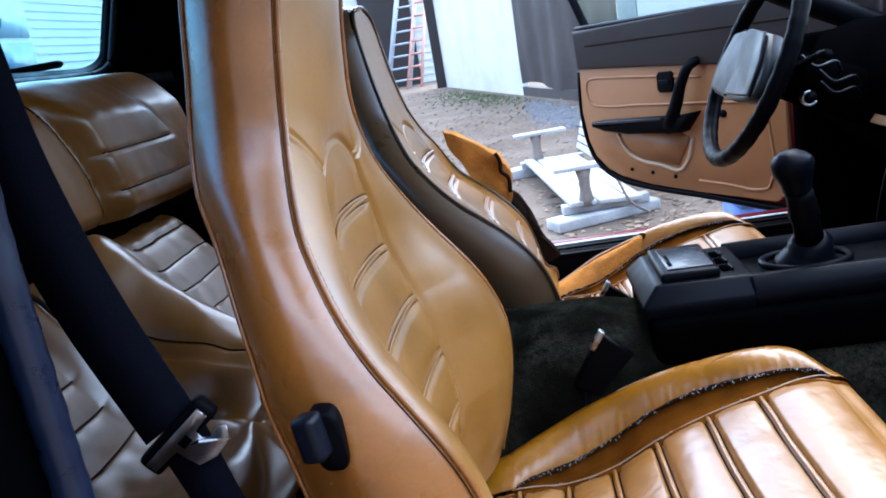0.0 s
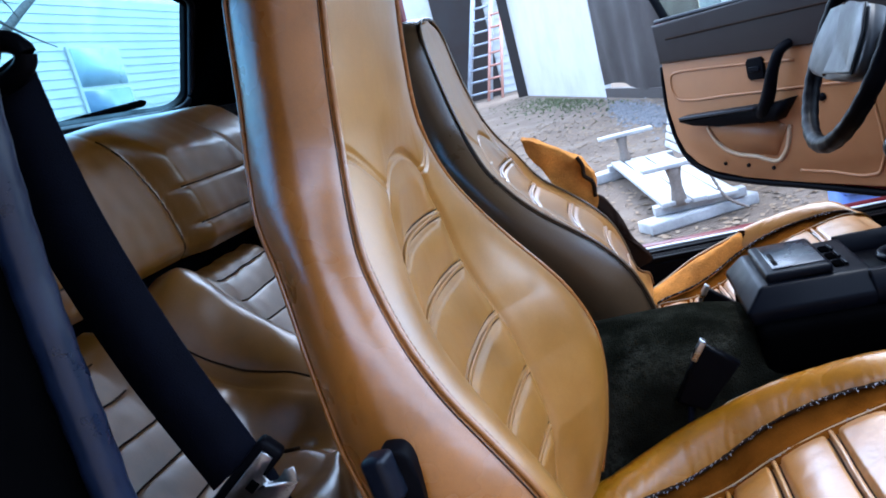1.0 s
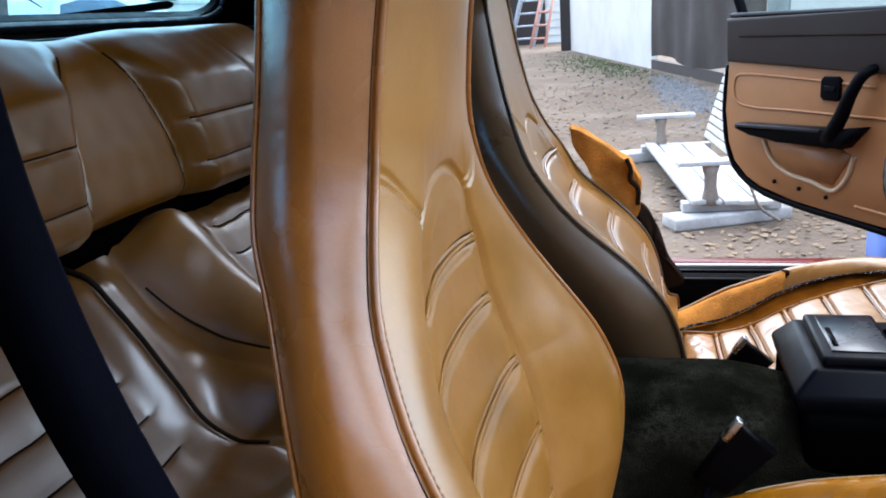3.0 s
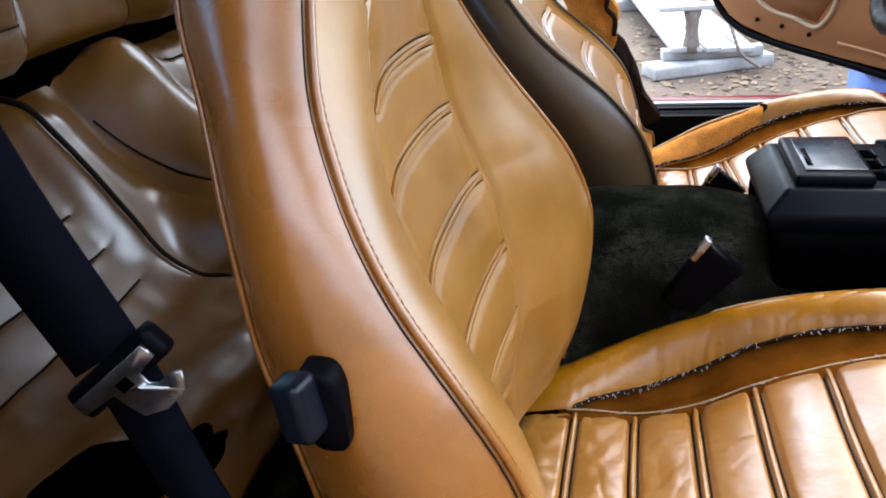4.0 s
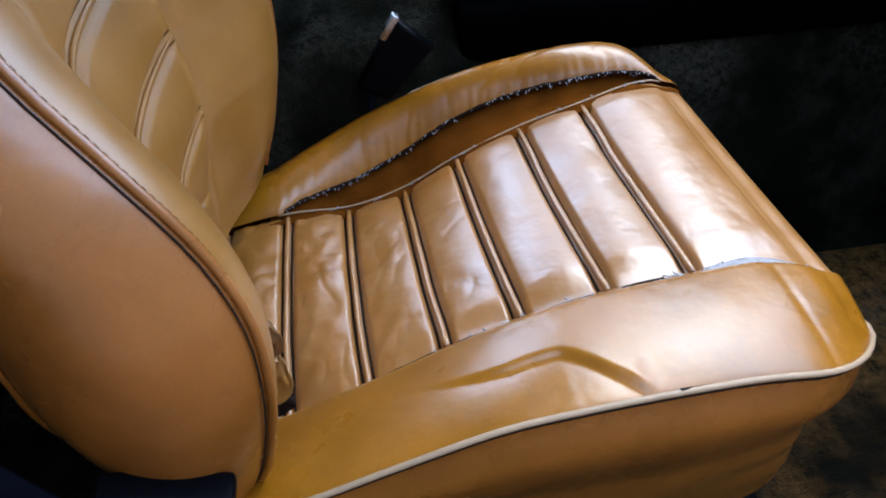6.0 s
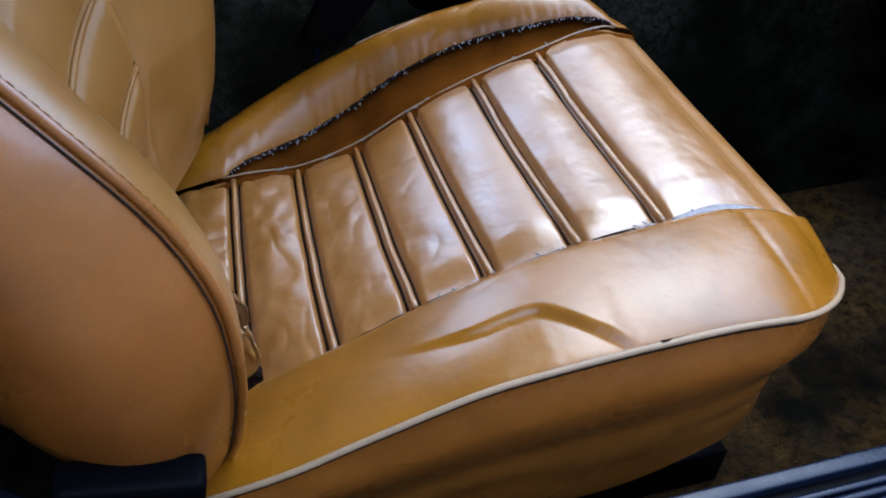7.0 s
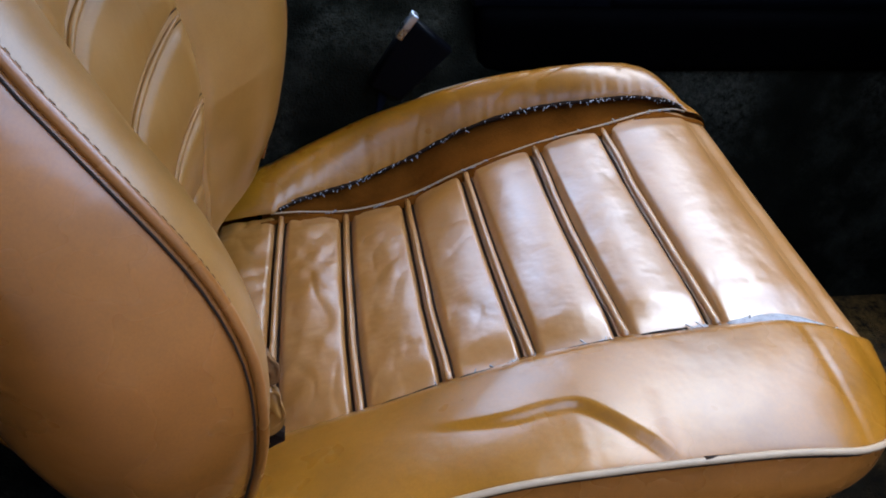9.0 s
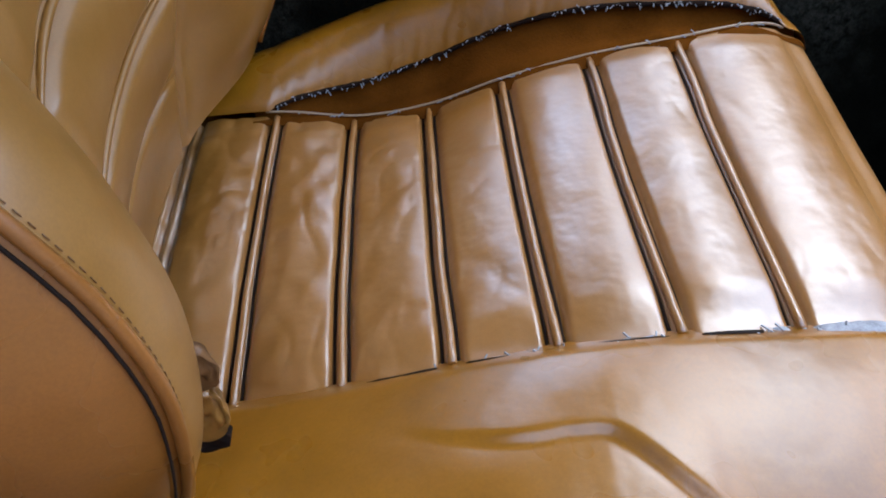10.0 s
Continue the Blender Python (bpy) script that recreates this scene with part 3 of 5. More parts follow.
    for k in range(190):
        x = random.uniform(0.01, 0.415)
        far = random.random() < 0.86
        y = inner_far(x) + (gap(x) if far else 0.0)
        z = far_z(x) + (0.006 + 0.16 * gap(x) if far else 0.004)
        p = Vector((x, y, z))
        d = Vector((random.uniform(-1, 1), random.uniform(-0.5, 0.4) - (0.5 if far else -0.2), random.uniform(-0.5, 0.4))).normalized() * random.uniform(0.002, 0.0065)
        tube([C(*p), C(*(p + d * 0.6 + Vector((0, 0, 0.001)))), C(*(p + d))], 0.0005, 4, False, bm=fray)
    for k in range(70):
        x = random.uniform(0.12, 0.42)
        y = inner_near(x)
        p = Vector((x, y, top(x, y) + 0.002))
        d = Vector((random.uniform(-1, 1), random.uniform(-0.6, 0.6), random.uniform(-0.1, 0.3))).normalized() * random.uniform(0.002, 0.006)
        tube([C(*p), C(*(p + d))], 0.0006, 4, False, bm=fray)
    tagged(part("frayed_threads", fray, FRAY, seat, "frayed grey threads"), kind="stuff")
    lace = [C(x, inner_near(x) - 0.001, top(x, inner_near(x)) + 0.0018) for x in np.linspace(0.06, 0.30, 40)]
    part("seam", tube(lace, 0.0016, 6), DARK_PIPING, seat, "dark open seam")
    batting = grid(lambda u, v: C(0.30 + 0.13 * u, inner_near(0.30 + 0.13 * u) + 0.004 - 0.015 * math.sin(math.pi * u) * v, top(0.30 + 0.13 * u, inner_near(0.30 + 0.13 * u)) - 0.003 + math.sin(math.pi * u) ** 0.6 * (0.006 + 0.002 * math.sin(3.14 * v)) + 0.0012 * wob(u * 40, v * 4, 0, 1)), 40, 6)
    part("bare_batting", batting, FRAY, seat, "pale batting in an open seam")

    # skirt and its cord, round three sides
    rim = [(x, -outer(x), rim_near(x)) for x in np.linspace(-0.08, 0.45, 50)]
    rim += [(0.457, y, 0.472) for y in np.linspace(-0.15, 0.15, 20)]
    rim += [(x, outer(x), rim_far(x) - 0.014) for x in np.linspace(0.45, -0.08, 50)]

    def skirt(u, v):
        s = u * (len(rim) - 1)
        i = min(int(s), len(rim) - 2)
        q = s - i
        x, y, z = (rim[i][k] * (1 - q) + rim[i + 1][k] * q for k in (0, 1, 2))
        low = 0.318 + 0.04 * ease(0.24, 0.42, x)
        out = 0.007 * ease(0.0, 0.22, v) * ease(0.46, 0.30, x) - 0.020 * ease(0.20, 0.62, v) - 0.004 * ease(0.6, 1.0, v)
        fold = 0.002 * wob(x * 2, y * 2, v * 2, 4) * ease(0.2, 0.6, v)
        k = max(0.0, min(1.0, (x - 0.39) / 0.06))
        side = math.copysign(1.0, y) * ease(0.08, 0.15, abs(y))
        return C(x + (out + fold) * k, y + side * (out + fold), z + (low - z) * v)

    part("cushion_skirt", grid(skirt, 140, 30), SIDE, seat, "tan side of the cushion")
    part("cushion_piping", tube([C(x, y - math.copysign(0.002, y) * -1, z + 0.001) for x, y, z in rim], 0.0022, 8), PIPING, seat, "cream piping round the cushion")
    under = [C(x, y - math.copysign(-0.001, y), z - 0.006) for x, y, z in rim]
    part("seam", tube(under, 0.002, 6), DARK_PIPING, seat, "dark seam under the piping")
    part("seat_pan", box(C(0.17, 0.0, 0.30), (0.46, 0.34, 0.08), 0.012), BLACK, seat, "black steel seat pan")
    for side in (-1, 1):
        part("seat_rail", box(C(0.17, side * 0.17, 0.225), (0.50, 0.03, 0.05), 0.004), BLACK, seat, "black seat rail")
    part("hinge_cover", box(C(-0.050, -0.260, 0.496), (0.078, 0.024, 0.040), 0.006, Matrix.Rotation(radians(14), 4, "Y"), None, 3), BLACK, seat, "black hinge cover")
    return seat, B, C


seat_a, _, CA = build_seat((0, 0, 0.2), "tan leatherette high-backed bucket seat with a ripped cushion seam", 1, 0, 0.0, BACK_LEATHER, SIDE, True)
seat_b, _, _ = build_seat((0, 0.75, 0.2), "tan and taupe leatherette bucket seat with ripped bolsters and bare foam", 1, 19, 0.100, BACK_LEATHER, TAUPE, False, True)

# bare foam and torn cover on the driver's seat
def ragged(outline, y, thick, amp, seed):
    """A torn slab: its outline in x and z, bulged and roughened."""
    pts = smooth_line(outline + [outline[0]], 70)[:-1]
    cx, cz = sum(p[0] for p in pts) / len(pts), sum(p[1] for p in pts) / len(pts)

    def at(u, v):
        p = pts[int(round(v * len(pts))) % len(pts)]
        r = math.sin(math.pi * u) ** 0.45 if u > 0 and u < 1 else 0.02
        j = 1 + amp * wob(v * 9, seed, 0, 1)
        return (cx + (p[0] - cx) * r * j, y - thick * math.cos(math.pi * u) + 0.008 * wob(p[0], p[1], u + seed, 30), cz + (p[1] - cz) * r * j)

    return grid(at, 14, 70, True)


chunk = prism([(-0.096, 0.806), (-0.076, 0.796), (-0.026, 0.766), (0.016, 0.732), (0.036, 0.700), (0.034, 0.650), (0.022, 0.618), (-0.016, 0.640), (-0.054, 0.710), (-0.086, 0.765)], "y", 0.915, 0.968, 0.004)
bmesh.ops.triangulate(chunk, faces=chunk.faces[:])
bmesh.ops.subdivide_edges(chunk, edges=chunk.edges[:], cuts=3, use_grid_fill=True)
for v in chunk.verts:
    v.co += Vector((0.006 * wob(*v.co, 38, 1), 0.010 * wob(*v.co, 30, 2), 0.006 * wob(*v.co, 38, 3)))
part("foam_block", chunk, FOAM, seat_b, "jutting block of orange-yellow foam")
part("foam_crack", tube(smooth_line([(0.010, 0.912, 0.744), (0.018, 0.911, 0.722), (0.016, 0.910, 0.705), (0.030, 0.911, 0.688), (0.030, 0.912, 0.655)], 16), 0.0045, 6), STITCH, seat_b, "dark crack in the foam")
part("torn_cover", ragged([(0.016, 0.66), (0.046, 0.640), (0.084, 0.55), (0.112, 0.49), (0.080, 0.480), (0.036, 0.57)], 0.945, 0.016, 0.22, 5.0), STITCH, seat_b, "blackened shreds of torn cover")

# ---- the car's body ----
MID = 0.367
car = thing("coupe", (0, MID, 0), "maroon two-door coupe with doors open, worn interior", "car")
part("floor_pan", box((0.35, MID, 0.19), (1.7, 1.36, 0.02), 0.0), DIRTY_CARPET, car, "dirty black carpet with rust stains")
tun = smooth_line([(0.20, 0.2), (0.232, 0.39), (0.247, 0.485), (0.272, 0.534), (0.31, 0.560), (0.37, 0.567), (0.43, 0.560), (0.468, 0.534), (0.49, 0.485), (0.50, 0.39), (0.535, 0.2)], 40)


def tunnel_at(u, v):
    x = -0.45 + 1.5 * u
    y, z = tun[int(round(v * 40))]
    k = ease(0.13, 0.28, x)
    return (x, MID + (y - MID) * (1 - 0.22 * k * ease(0.3, 0.48, z)), z - 0.02 * k * ease(0.45, 0.56, z) - 0.004 * math.sin(9 * u) + 0.003 * wob(u * 12, v * 6, 0, 1))


part("tunnel", grid(tunnel_at, 150, 40), CARPET, car, "dark green-black carpeted tunnel")
for s in (-1, 1):
    y0 = MID + s * 0.683
    y1, y2 = MID + s * 0.80, MID + s * 0.93
    sill = part("sill", prism([(y0, 0.2), (y0, 0.445), (y0 + s * 0.01, 0.452), (y1, 0.452), (y1, 0.2)], "x", -0.6, 1.1, 0.0), BLACK, car, "black door sill", False)
    for k, (d, w, h) in enumerate(((0.006, 0.010, 0.012), (0.020, 0.0045, 0.006), (0.0265, 0.0045, 0.007), (0.033, 0.0045, 0.006), (0.0395, 0.0045, 0.007), (0.046, 0.0045, 0.006), (0.066, 0.014, 0.011), (0.086, 0.014, 0.010), (0.104, 0.012, 0.010))):
        part("sill_ridge", box((0.25, y0 + s * d, 0.4535), (1.6, w, h), 0.0018), SEAL_RUBBER if s < 0 else (PLATE if k > 7 else BLACK), sill)
    part("rocker_panel", prism([(y1, 0.2), (y1, 0.455), (y1 + s * 0.05, 0.452), (y2 - s * 0.03, 0.43), (y2, 0.38), (y2 - s * 0.02, 0.2)], "x", -0.6, 1.1), MAROON, car, "maroon painted rocker panel")
    part("tyre", prism([(-1.25 + 0.29 * math.cos(a), 0.29 + 0.29 * math.sin(a)) for a in np.linspace(0, 2 * math.pi, 33)[:-1]], "y", y1 - s * 0.06, y2 - s * 0.01, 0.02), BLACK, car, "black rear tyre")
    part("tyre", prism([(1.45 + 0.29 * math.cos(a), 0.29 + 0.29 * math.sin(a)) for a in np.linspace(0, 2 * math.pi, 33)[:-1]], "y", y1 - s * 0.06, y2 - s * 0.01, 0.02), BLACK, car, "black front tyre")


def roof_z(u, v, lift):
    return 1.325 + lift + 0.05 * math.sin(math.pi * v) ** 0.5 - 0.05 * ease(0.7, 1, u) - 0.03 * ease(0.3, 0, u)


def bow(v):
    """How far the windscreen's head swings forward between the pillars."""
    return 0.06 * math.sin(math.pi * min(1.0, max(0.0, v))) ** 0.7


part("headliner", grid(lambda u, v: (-0.85 + (1.16 + bow(v)) * u, -0.42 + 1.574 * v, roof_z(u, v, 0)), 20, 20), TRIM_BLACK, car, "black headliner")
part("roof_skin", grid(lambda u, v: (-0.87 + (1.2 + bow(v)) * u, -0.46 + 1.654 * v, roof_z(u, v, 0.022)), 20, 20), MAROON, car, "maroon roof")
for k in range(34):
    y = -0.25 + 1.36 * k / 33 + random.uniform(-0.015, 0.015)
    w, h = random.uniform(0.010, 0.03), random.uniform(0.004, 0.020)
    part("lining_shred", slab([(-0.80, y - w, 1.33), (-0.80, y + w, 1.33), (-0.805, y + w * 0.5, 1.312 - h), (-0.805, y - w * 0.6, 1.312 - h * 0.5)], 0.002), TRIM_BLACK, car, "torn shred of headliner", False)
for s in (-1, 1):
    yo = MID + s * 0.79
    part("roof_rail", tube(smooth_line([(-0.80, yo + s * 0.05, 1.305), (-0.65, yo + s * 0.02, 1.31), (-0.35, yo - s * 0.02, 1.32), (0.0, yo - s * 0.02, 1.315), (0.2, yo - s * 0.015, 1.275), (0.32, yo, 1.205)], 30), 0.028, 10), TRIM_BLACK, car)
    part("windscreen_pillar", tube(smooth_line([(0.2, yo - s * 0.015, 1.29), (0.33, yo, 1.215), (0.47, yo + s * 0.005, 1.12), (0.65, yo + s * 0.02, 1.0), (0.95, yo + s * 0.03, 0.84)], 24), 0.03, 10), BLACK, car)
    q0 = -0.37
    pieces = ([(-1.2, 0.2), (q0, 0.2), (q0, 0.45), (q0 + 0.015, 0.9), (q0 + 0.02, 1.02), (-0.93, 1.02), (-0.968, 1.045), (-1.2, 0.98)], [(-0.93, 1.02), (-0.67, 1.02), (-0.60, 1.28), (-0.60, 1.333), (-0.76, 1.345), (-0.825, 1.31), (-0.968, 1.045)], [(-0.60, 1.28), (-0.395, 1.28), (-0.395, 1.313), (-0.60, 1.333)], [(-0.395, 1.02), (q0 + 0.02, 1.02), (q0 + 0.03, 1.31), (-0.395, 1.313)])
    for piece in pieces:
        part("quarter_trim", prism(piece, "y", yo + s * 0.045, yo + s * 0.06), TRIM_BLACK, car, "black rear quarter trim")
        part("quarter_panel", prism([(x - 0.02 if x < -0.75 else x, z) for x, z in piece], "y", yo + s * 0.062, yo + s * 0.13), MAROON, car, "maroon rear quarter panel")
    qg = part("quarter_glass", slab([(-0.69, yo + s * 0.061, 1.01), (-0.38, yo + s * 0.061, 1.01), (-0.38, yo + s * 0.061, 1.29), (-0.59, yo + s * 0.061, 1.29)], 0.0008), GLASS, car, "clear rear quarter window", False)
    qg.visible_shadow = False
    part("kick_panel", box((0.965, MID + s * 0.70, 0.5), (0.57 if s > 0 else 0.3, 0.05, 0.75), 0.01), TRIM_BLACK, car, "black kick panel")
    part("front_jamb", box((1.02, MID + s * 0.80, 0.55), (0.12, 0.16, 0.72), 0.02), MAROON, car, "maroon door jamb")
    part("front_wing", box((1.52, MID + s * 0.775, 0.74), (0.95, 0.12, 0.18), 0.04), MAROON, car, "maroon front wing")
for s in (-1, 1):
    ys = MID + s * 0.85
    for cx, x0, x1, z1 in ((-1.25, -1.80, -0.60, 0.99), (1.45, 0.98, 2.05, 0.84)):
        ring = [(x0, 0.30), (cx - 0.36, 0.28)] + [(cx - 0.36 * math.cos(t), 0.29 + 0.36 * math.sin(t)) for t in np.linspace(0.1, math.pi - 0.1, 14)] + [(cx + 0.36, 0.28), (x1, 0.30), (x1, z1 - 0.02 * (cx > 0)), (x0, z1 - 0.10)]
        part("rear_wing" if cx < 0 else "front_fender", prism(ring, "y", ys + 0.005 * s, ys + 0.075 * s), MAROON, car, "maroon wheel-arch panel", False)
    for cx in (-1.25, 1.45):
        part("wheel_rim", prism([(cx + 0.18 * math.cos(t), 0.29 + 0.18 * math.sin(t)) for t in np.linspace(0, 2 * math.pi, 25)[:-1]], "y", MID + s * 0.90, MID + s * 0.925, 0.008), GREY_PAD, car, "grey wheel rim")
part("tail_deck", grid(lambda u, v: (-1.0 - 0.80 * u, MID - 0.83 + 1.66 * v, 1.00 - 0.09 * u + 0.012 * math.sin(math.pi * v)), 8, 8), MAROON, car, "maroon rear deck")
part("tail_panel", box((-1.80, MID, 0.63), (0.03, 1.66, 0.56), 0.01), MAROON, car, "maroon tail panel")
part("nose_panel", box((2.03, MID, 0.55), (0.04, 1.66, 0.34), 0.015), MAROON, car, "maroon nose panel")
for x in (-1.86, 2.10):
    part("bumper", box((x, MID, 0.46), (0.10, 1.70, 0.12), 0.03), BLACK, car, "black bumper")
part("bonnet", grid(lambda u, v: (1.0 + 1.0 * u, -0.40 + 1.53 * v, 0.86 - 0.14 * u * u + 0.03 * math.sin(math.pi * v)), 8, 10), MAROON, car, "maroon bonnet")
pillar = part("centre_pillar", prism([(-0.42, 0.45), (-0.231, 0.45), (-0.242, 0.80), (-0.238, 0.95), (-0.228, 1.05), (-0.204, 1.14), (-0.178, 1.31), (-0.42, 1.31)], "y", -0.56, -0.352, 0.006), TRIM_BLACK, car, "black centre pillar")
part("door_seal", tube(smooth_line([(-0.221, -0.358, 0.46), (-0.231, -0.358, 0.80), (-0.229, -0.358, 0.95), (-0.217, -0.358, 1.05), (-0.193, -0.358, 1.14), (-0.164, -0.358, 1.28)], 60), [0.0115 + 0.0007 * (k % 2) for k in range(61)], 10), SEAL_RUBBER, pillar, "ribbed blue-black rubber door seal")
part("windscreen_header", tube([(0.285 + bow(k / 24), -0.39 + 1.514 * k / 24, 1.288 + 0.04 * math.sin(math.pi * k / 24) ** 0.5) for k in range(2, 23)], 0.026, 10), TRIM_BLACK, car)
ws = part("windscreen", grid(lambda u, v: (0.31 + 0.64 * u + bow(v), -0.37 + 1.474 * v, 1.285 + 0.03 * math.sin(math.pi * v) * (1 - u) - 0.385 * u), 8, 24), GLASS, car, "windscreen")
ws.visible_shadow = False
part("firewall", box((1.16, MID, 0.52), (0.04, 1.5, 0.70), 0.0), TRIM_BLACK, car)
dash = part("dashboard", prism([(0.70, 0.72), (0.69, 0.80), (0.73, 0.87), (0.80, 0.89), (1.14, 0.88), (1.14, 0.55), (0.84, 0.58)], "y", -0.32, 1.05, 0.015), TRIM_BLACK, car, "black dashboard")
part("under_dash_edge", box((0.71, 0.60, 0.728), (0.03, 0.52, 0.020), 0.005, pose(0, 0, 0, 0, 15, 0)), PIPING, dash, "pale beige bare dash edge")
part("rear_floor", box((-0.78, MID, 0.25), (0.85, 1.4, 0.10), 0.0), CARPET, car)
part("tail_wall", box((-1.19, MID, 0.60), (0.04, 1.56, 0.88), 0.0), TRIM_BLACK, car)
part("parcel_shelf", box((-0.96, MID, 1.022), (0.44, 1.5, 0.03), 0.01), BLACK, car, "black parcel shelf")

HB, HT = (-0.965, 1.05), (-0.818, 1.325)


def hatch_at(y, k, out=0.0):
    return Vector((HB[0] + (HT[0] - HB[0]) * k - 0.75 * out, y, HB[1] + (HT[1] - HB[1]) * k + 0.65 * out))


def hatch_outline(grow):
    pts = []
    for cy, ck, a0 in ((1.115, 0.16, -90), (1.055, 0.86, 0), (-0.32, 0.86, 90), (-0.31, 0.17, 180)):
        for q in range(7):
            a = radians(a0 + 15 * q)
            pts.append((cy + (0.10 + grow) * math.cos(a), ck + (0.13 + grow * 3.1) * math.sin(a)))
    return pts


fr = bmesh.new()
ins, outs = hatch_outline(-0.004), hatch_outline(0.12)
rings = [[fr.verts.new(hatch_at(y, k, o)) for y, k in pts] for pts, o in ((ins, 0.0), (outs, 0.0), (outs, 0.03), (ins, 0.03))]
for a, b in zip(rings, rings[1:] + rings[:1]):
    for i in range(len(ins)):
        fr.faces.new((a[i], a[(i + 1) % len(ins)], b[(i + 1) % len(ins)], b[i]))
hatch = part("hatch_frame", fr, BLACK, car, "black hatch frame")
part("hatch_seal", tube([hatch_at(y, k, -0.004) for y, k in ins + ins[:1]], 0.009, 8), RUBBER, hatch, "rubber window seal")
hb = bmesh.new()
lo, hi = [hb.verts.new(hatch_at(y, k, 0.010)) for y, k in ins], [hb.verts.new(hatch_at(y, k, 0.014)) for y, k in ins]
hb.faces.new(lo[::-1]), hb.faces.new(hi)
for i in range(len(ins)):
    hb.faces.new((lo[i], lo[(i + 1) % len(ins)], hi[(i + 1) % len(ins)], hi[i]))
hg = part("rear_glass", hb, HATCH_GLASS, hatch, "blue-tinted rear window", False)
hg.visible_shadow = False
wiper = part("wiper_arm", tube([(-1.03, 0.36, 1.045), (-1.03, 0.60, 1.062), (-1.015, 0.86, 1.082)], 0.007, 6), BLACK, hatch, "black rear wiper arm")
part("wiper_blade", tube([(-1.022, 0.52, 1.062), (-1.015, 0.80, 1.080), (-1.0, 1.075, 1.097), (-1.0, 1.088, 1.098)], [0.007, 0.008, 0.009, 0.005], 8), TRIM_BLACK, wiper, "rubber wiper blade")

# ---- rear seat: two buckets either side of a smooth hump ----
bench = thing("rear_seat", (-0.5, MID, 0.3), "tan leatherette rear seat darkened for shade, with stitched panels and centre hump", "car seat")


def stitch_mark(a, b, w=0.0035):
    return math.exp(-(((a - b) / w) ** 2))


BACK_PROFILE = smooth_line([(-0.668, 0.786), (-0.650, 0.802), (-0.650, 0.86), (-0.664, 0.93), (-0.680, 0.985), (-0.698, 1.018), (-0.728, 1.040), (-0.775, 1.042), (-0.82, 1.025)], 100)
inner_seam = table([0.76, 0.79, 0.86, 0.92, 0.97, 1.0, 1.025, 1.05], [0.122, 0.118, 0.108, 0.094, 0.076, 0.060, 0.042, 0.03])
outer_seam = table([0.76, 0.80, 0.86, 0.957, 1.0, 1.05], [0.50, 0.485, 0.455, 0.375, 0.345, 0.33])


def bench_back(u, v):
    """Rear backrest: two bulging seats with a sunk band between them and one roll along the top."""
    y = MID - 0.605 + 1.21 * u
    a = abs(y - MID)
    x, z = BACK_PROFILE[int(round(v * 100))]
    e, o = inner_seam(z), outer_seam(z)
    low = ease(1.03, 0.96, z)
    x += (0.030 * ease(e - 0.004, e + 0.045, a) - 0.006 * stitch_mark(a, e, 0.004)) * (0.25 + 0.75 * low)
    if e < a < o:
        q = (a - e) / (o - e)
        x += 0.012 * math.sin(math.pi * q) ** 0.7 * low
        k = ease(0.02, 0.10, q) * ease(1.0, 0.86, q)
        x -= 0.003 * k * (stitch_mark(z, 0.905, 0.004) + stitch_mark(z, 0.838, 0.004))
        x += 0.002 * k * sum(math.sin(math.pi * (z - lo) / (hi - lo)) ** 0.6 for lo, hi in ((0.775, 0.838), (0.838, 0.905), (0.905, 1.01)) if lo < z < hi)
    x -= 0.004 * stitch_mark(a, o, 0.006) * low
    end = ease(0.49, 0.605, a)
    x -= 0.11 * end * end
    z -= (0.055 * end * end + 0.010 * ease(0.16, 0.0, a)) * ease(0.80, 1.03, z)
    return (x + 0.004 * wob(y, z, 0, 7) + 0.0016 * wob(y, z, 4, 26), y, z + 0.003 * wob(y, z, 3, 6))


part("rear_backrest", grid(bench_back, 260, 100), REAR_BACK, bench, "stitched tan rear backrest darkened for shade")


def on_back(y, z, lift=0.0015):
    k = min(range(101), key=lambda i: abs(BACK_PROFILE[i][1] - z) + (9 if i > 78 else 0))
    return Vector(bench_back((y - MID + 0.605) / 1.21, k / 100)) + Vector((lift, 0, 0))


for s in (-1, 1):
    part("back_seam", tube([on_back(MID + s * inner_seam(z), z) for z in np.linspace(0.785, 1.02, 40)], 0.0016, 6), STITCH, bench, "dark seam beside the sunk band")
    for z in (0.905, 0.838):
        part("back_stitching", tube([on_back(MID + s * y, z) for y in np.linspace(inner_seam(z) + 0.03, outer_seam(z) - 0.035, 36)], 0.0012, 6), STITCH, bench, "stitched line across the backrest")

BUCKET = smooth_line([(-0.668, 0.752), (-0.64, 0.738), (-0.60, 0.692), (-0.56, 0.640), (-0.52, 0.586), (-0.485, 0.548), (-0.44, 0.526), (-0.38, 0.528), (-0.33, 0.512), (-0.298, 0.465), (-0.300, 0.430), (-0.33, 0.412), (-0.38, 0.405)], 150)
PIPED = smooth_line([(-0.668, 0.762), (-0.62, 0.746), (-0.594, 0.714), (-0.562, 0.671), (-0.526, 0.610), (-0.494, 0.562), (-0.45, 0.536), (-0.38, 0.532), (-0.33, 0.514), (-0.298, 0.465), (-0.300, 0.430), (-0.33, 0.412), (-0.38, 0.405)], 150)
VALLEY = smooth_line([(-0.668, 0.748), (-0.635, 0.700), (-0.60, 0.655), (-0.57, 0.628), (-0.516, 0.600), (-0.46, 0.588), (-0.41, 0.572), (-0.36, 0.545), (-0.31, 0.49), (-0.298, 0.445), (-0.32, 0.415), (-0.37, 0.405)], 150)
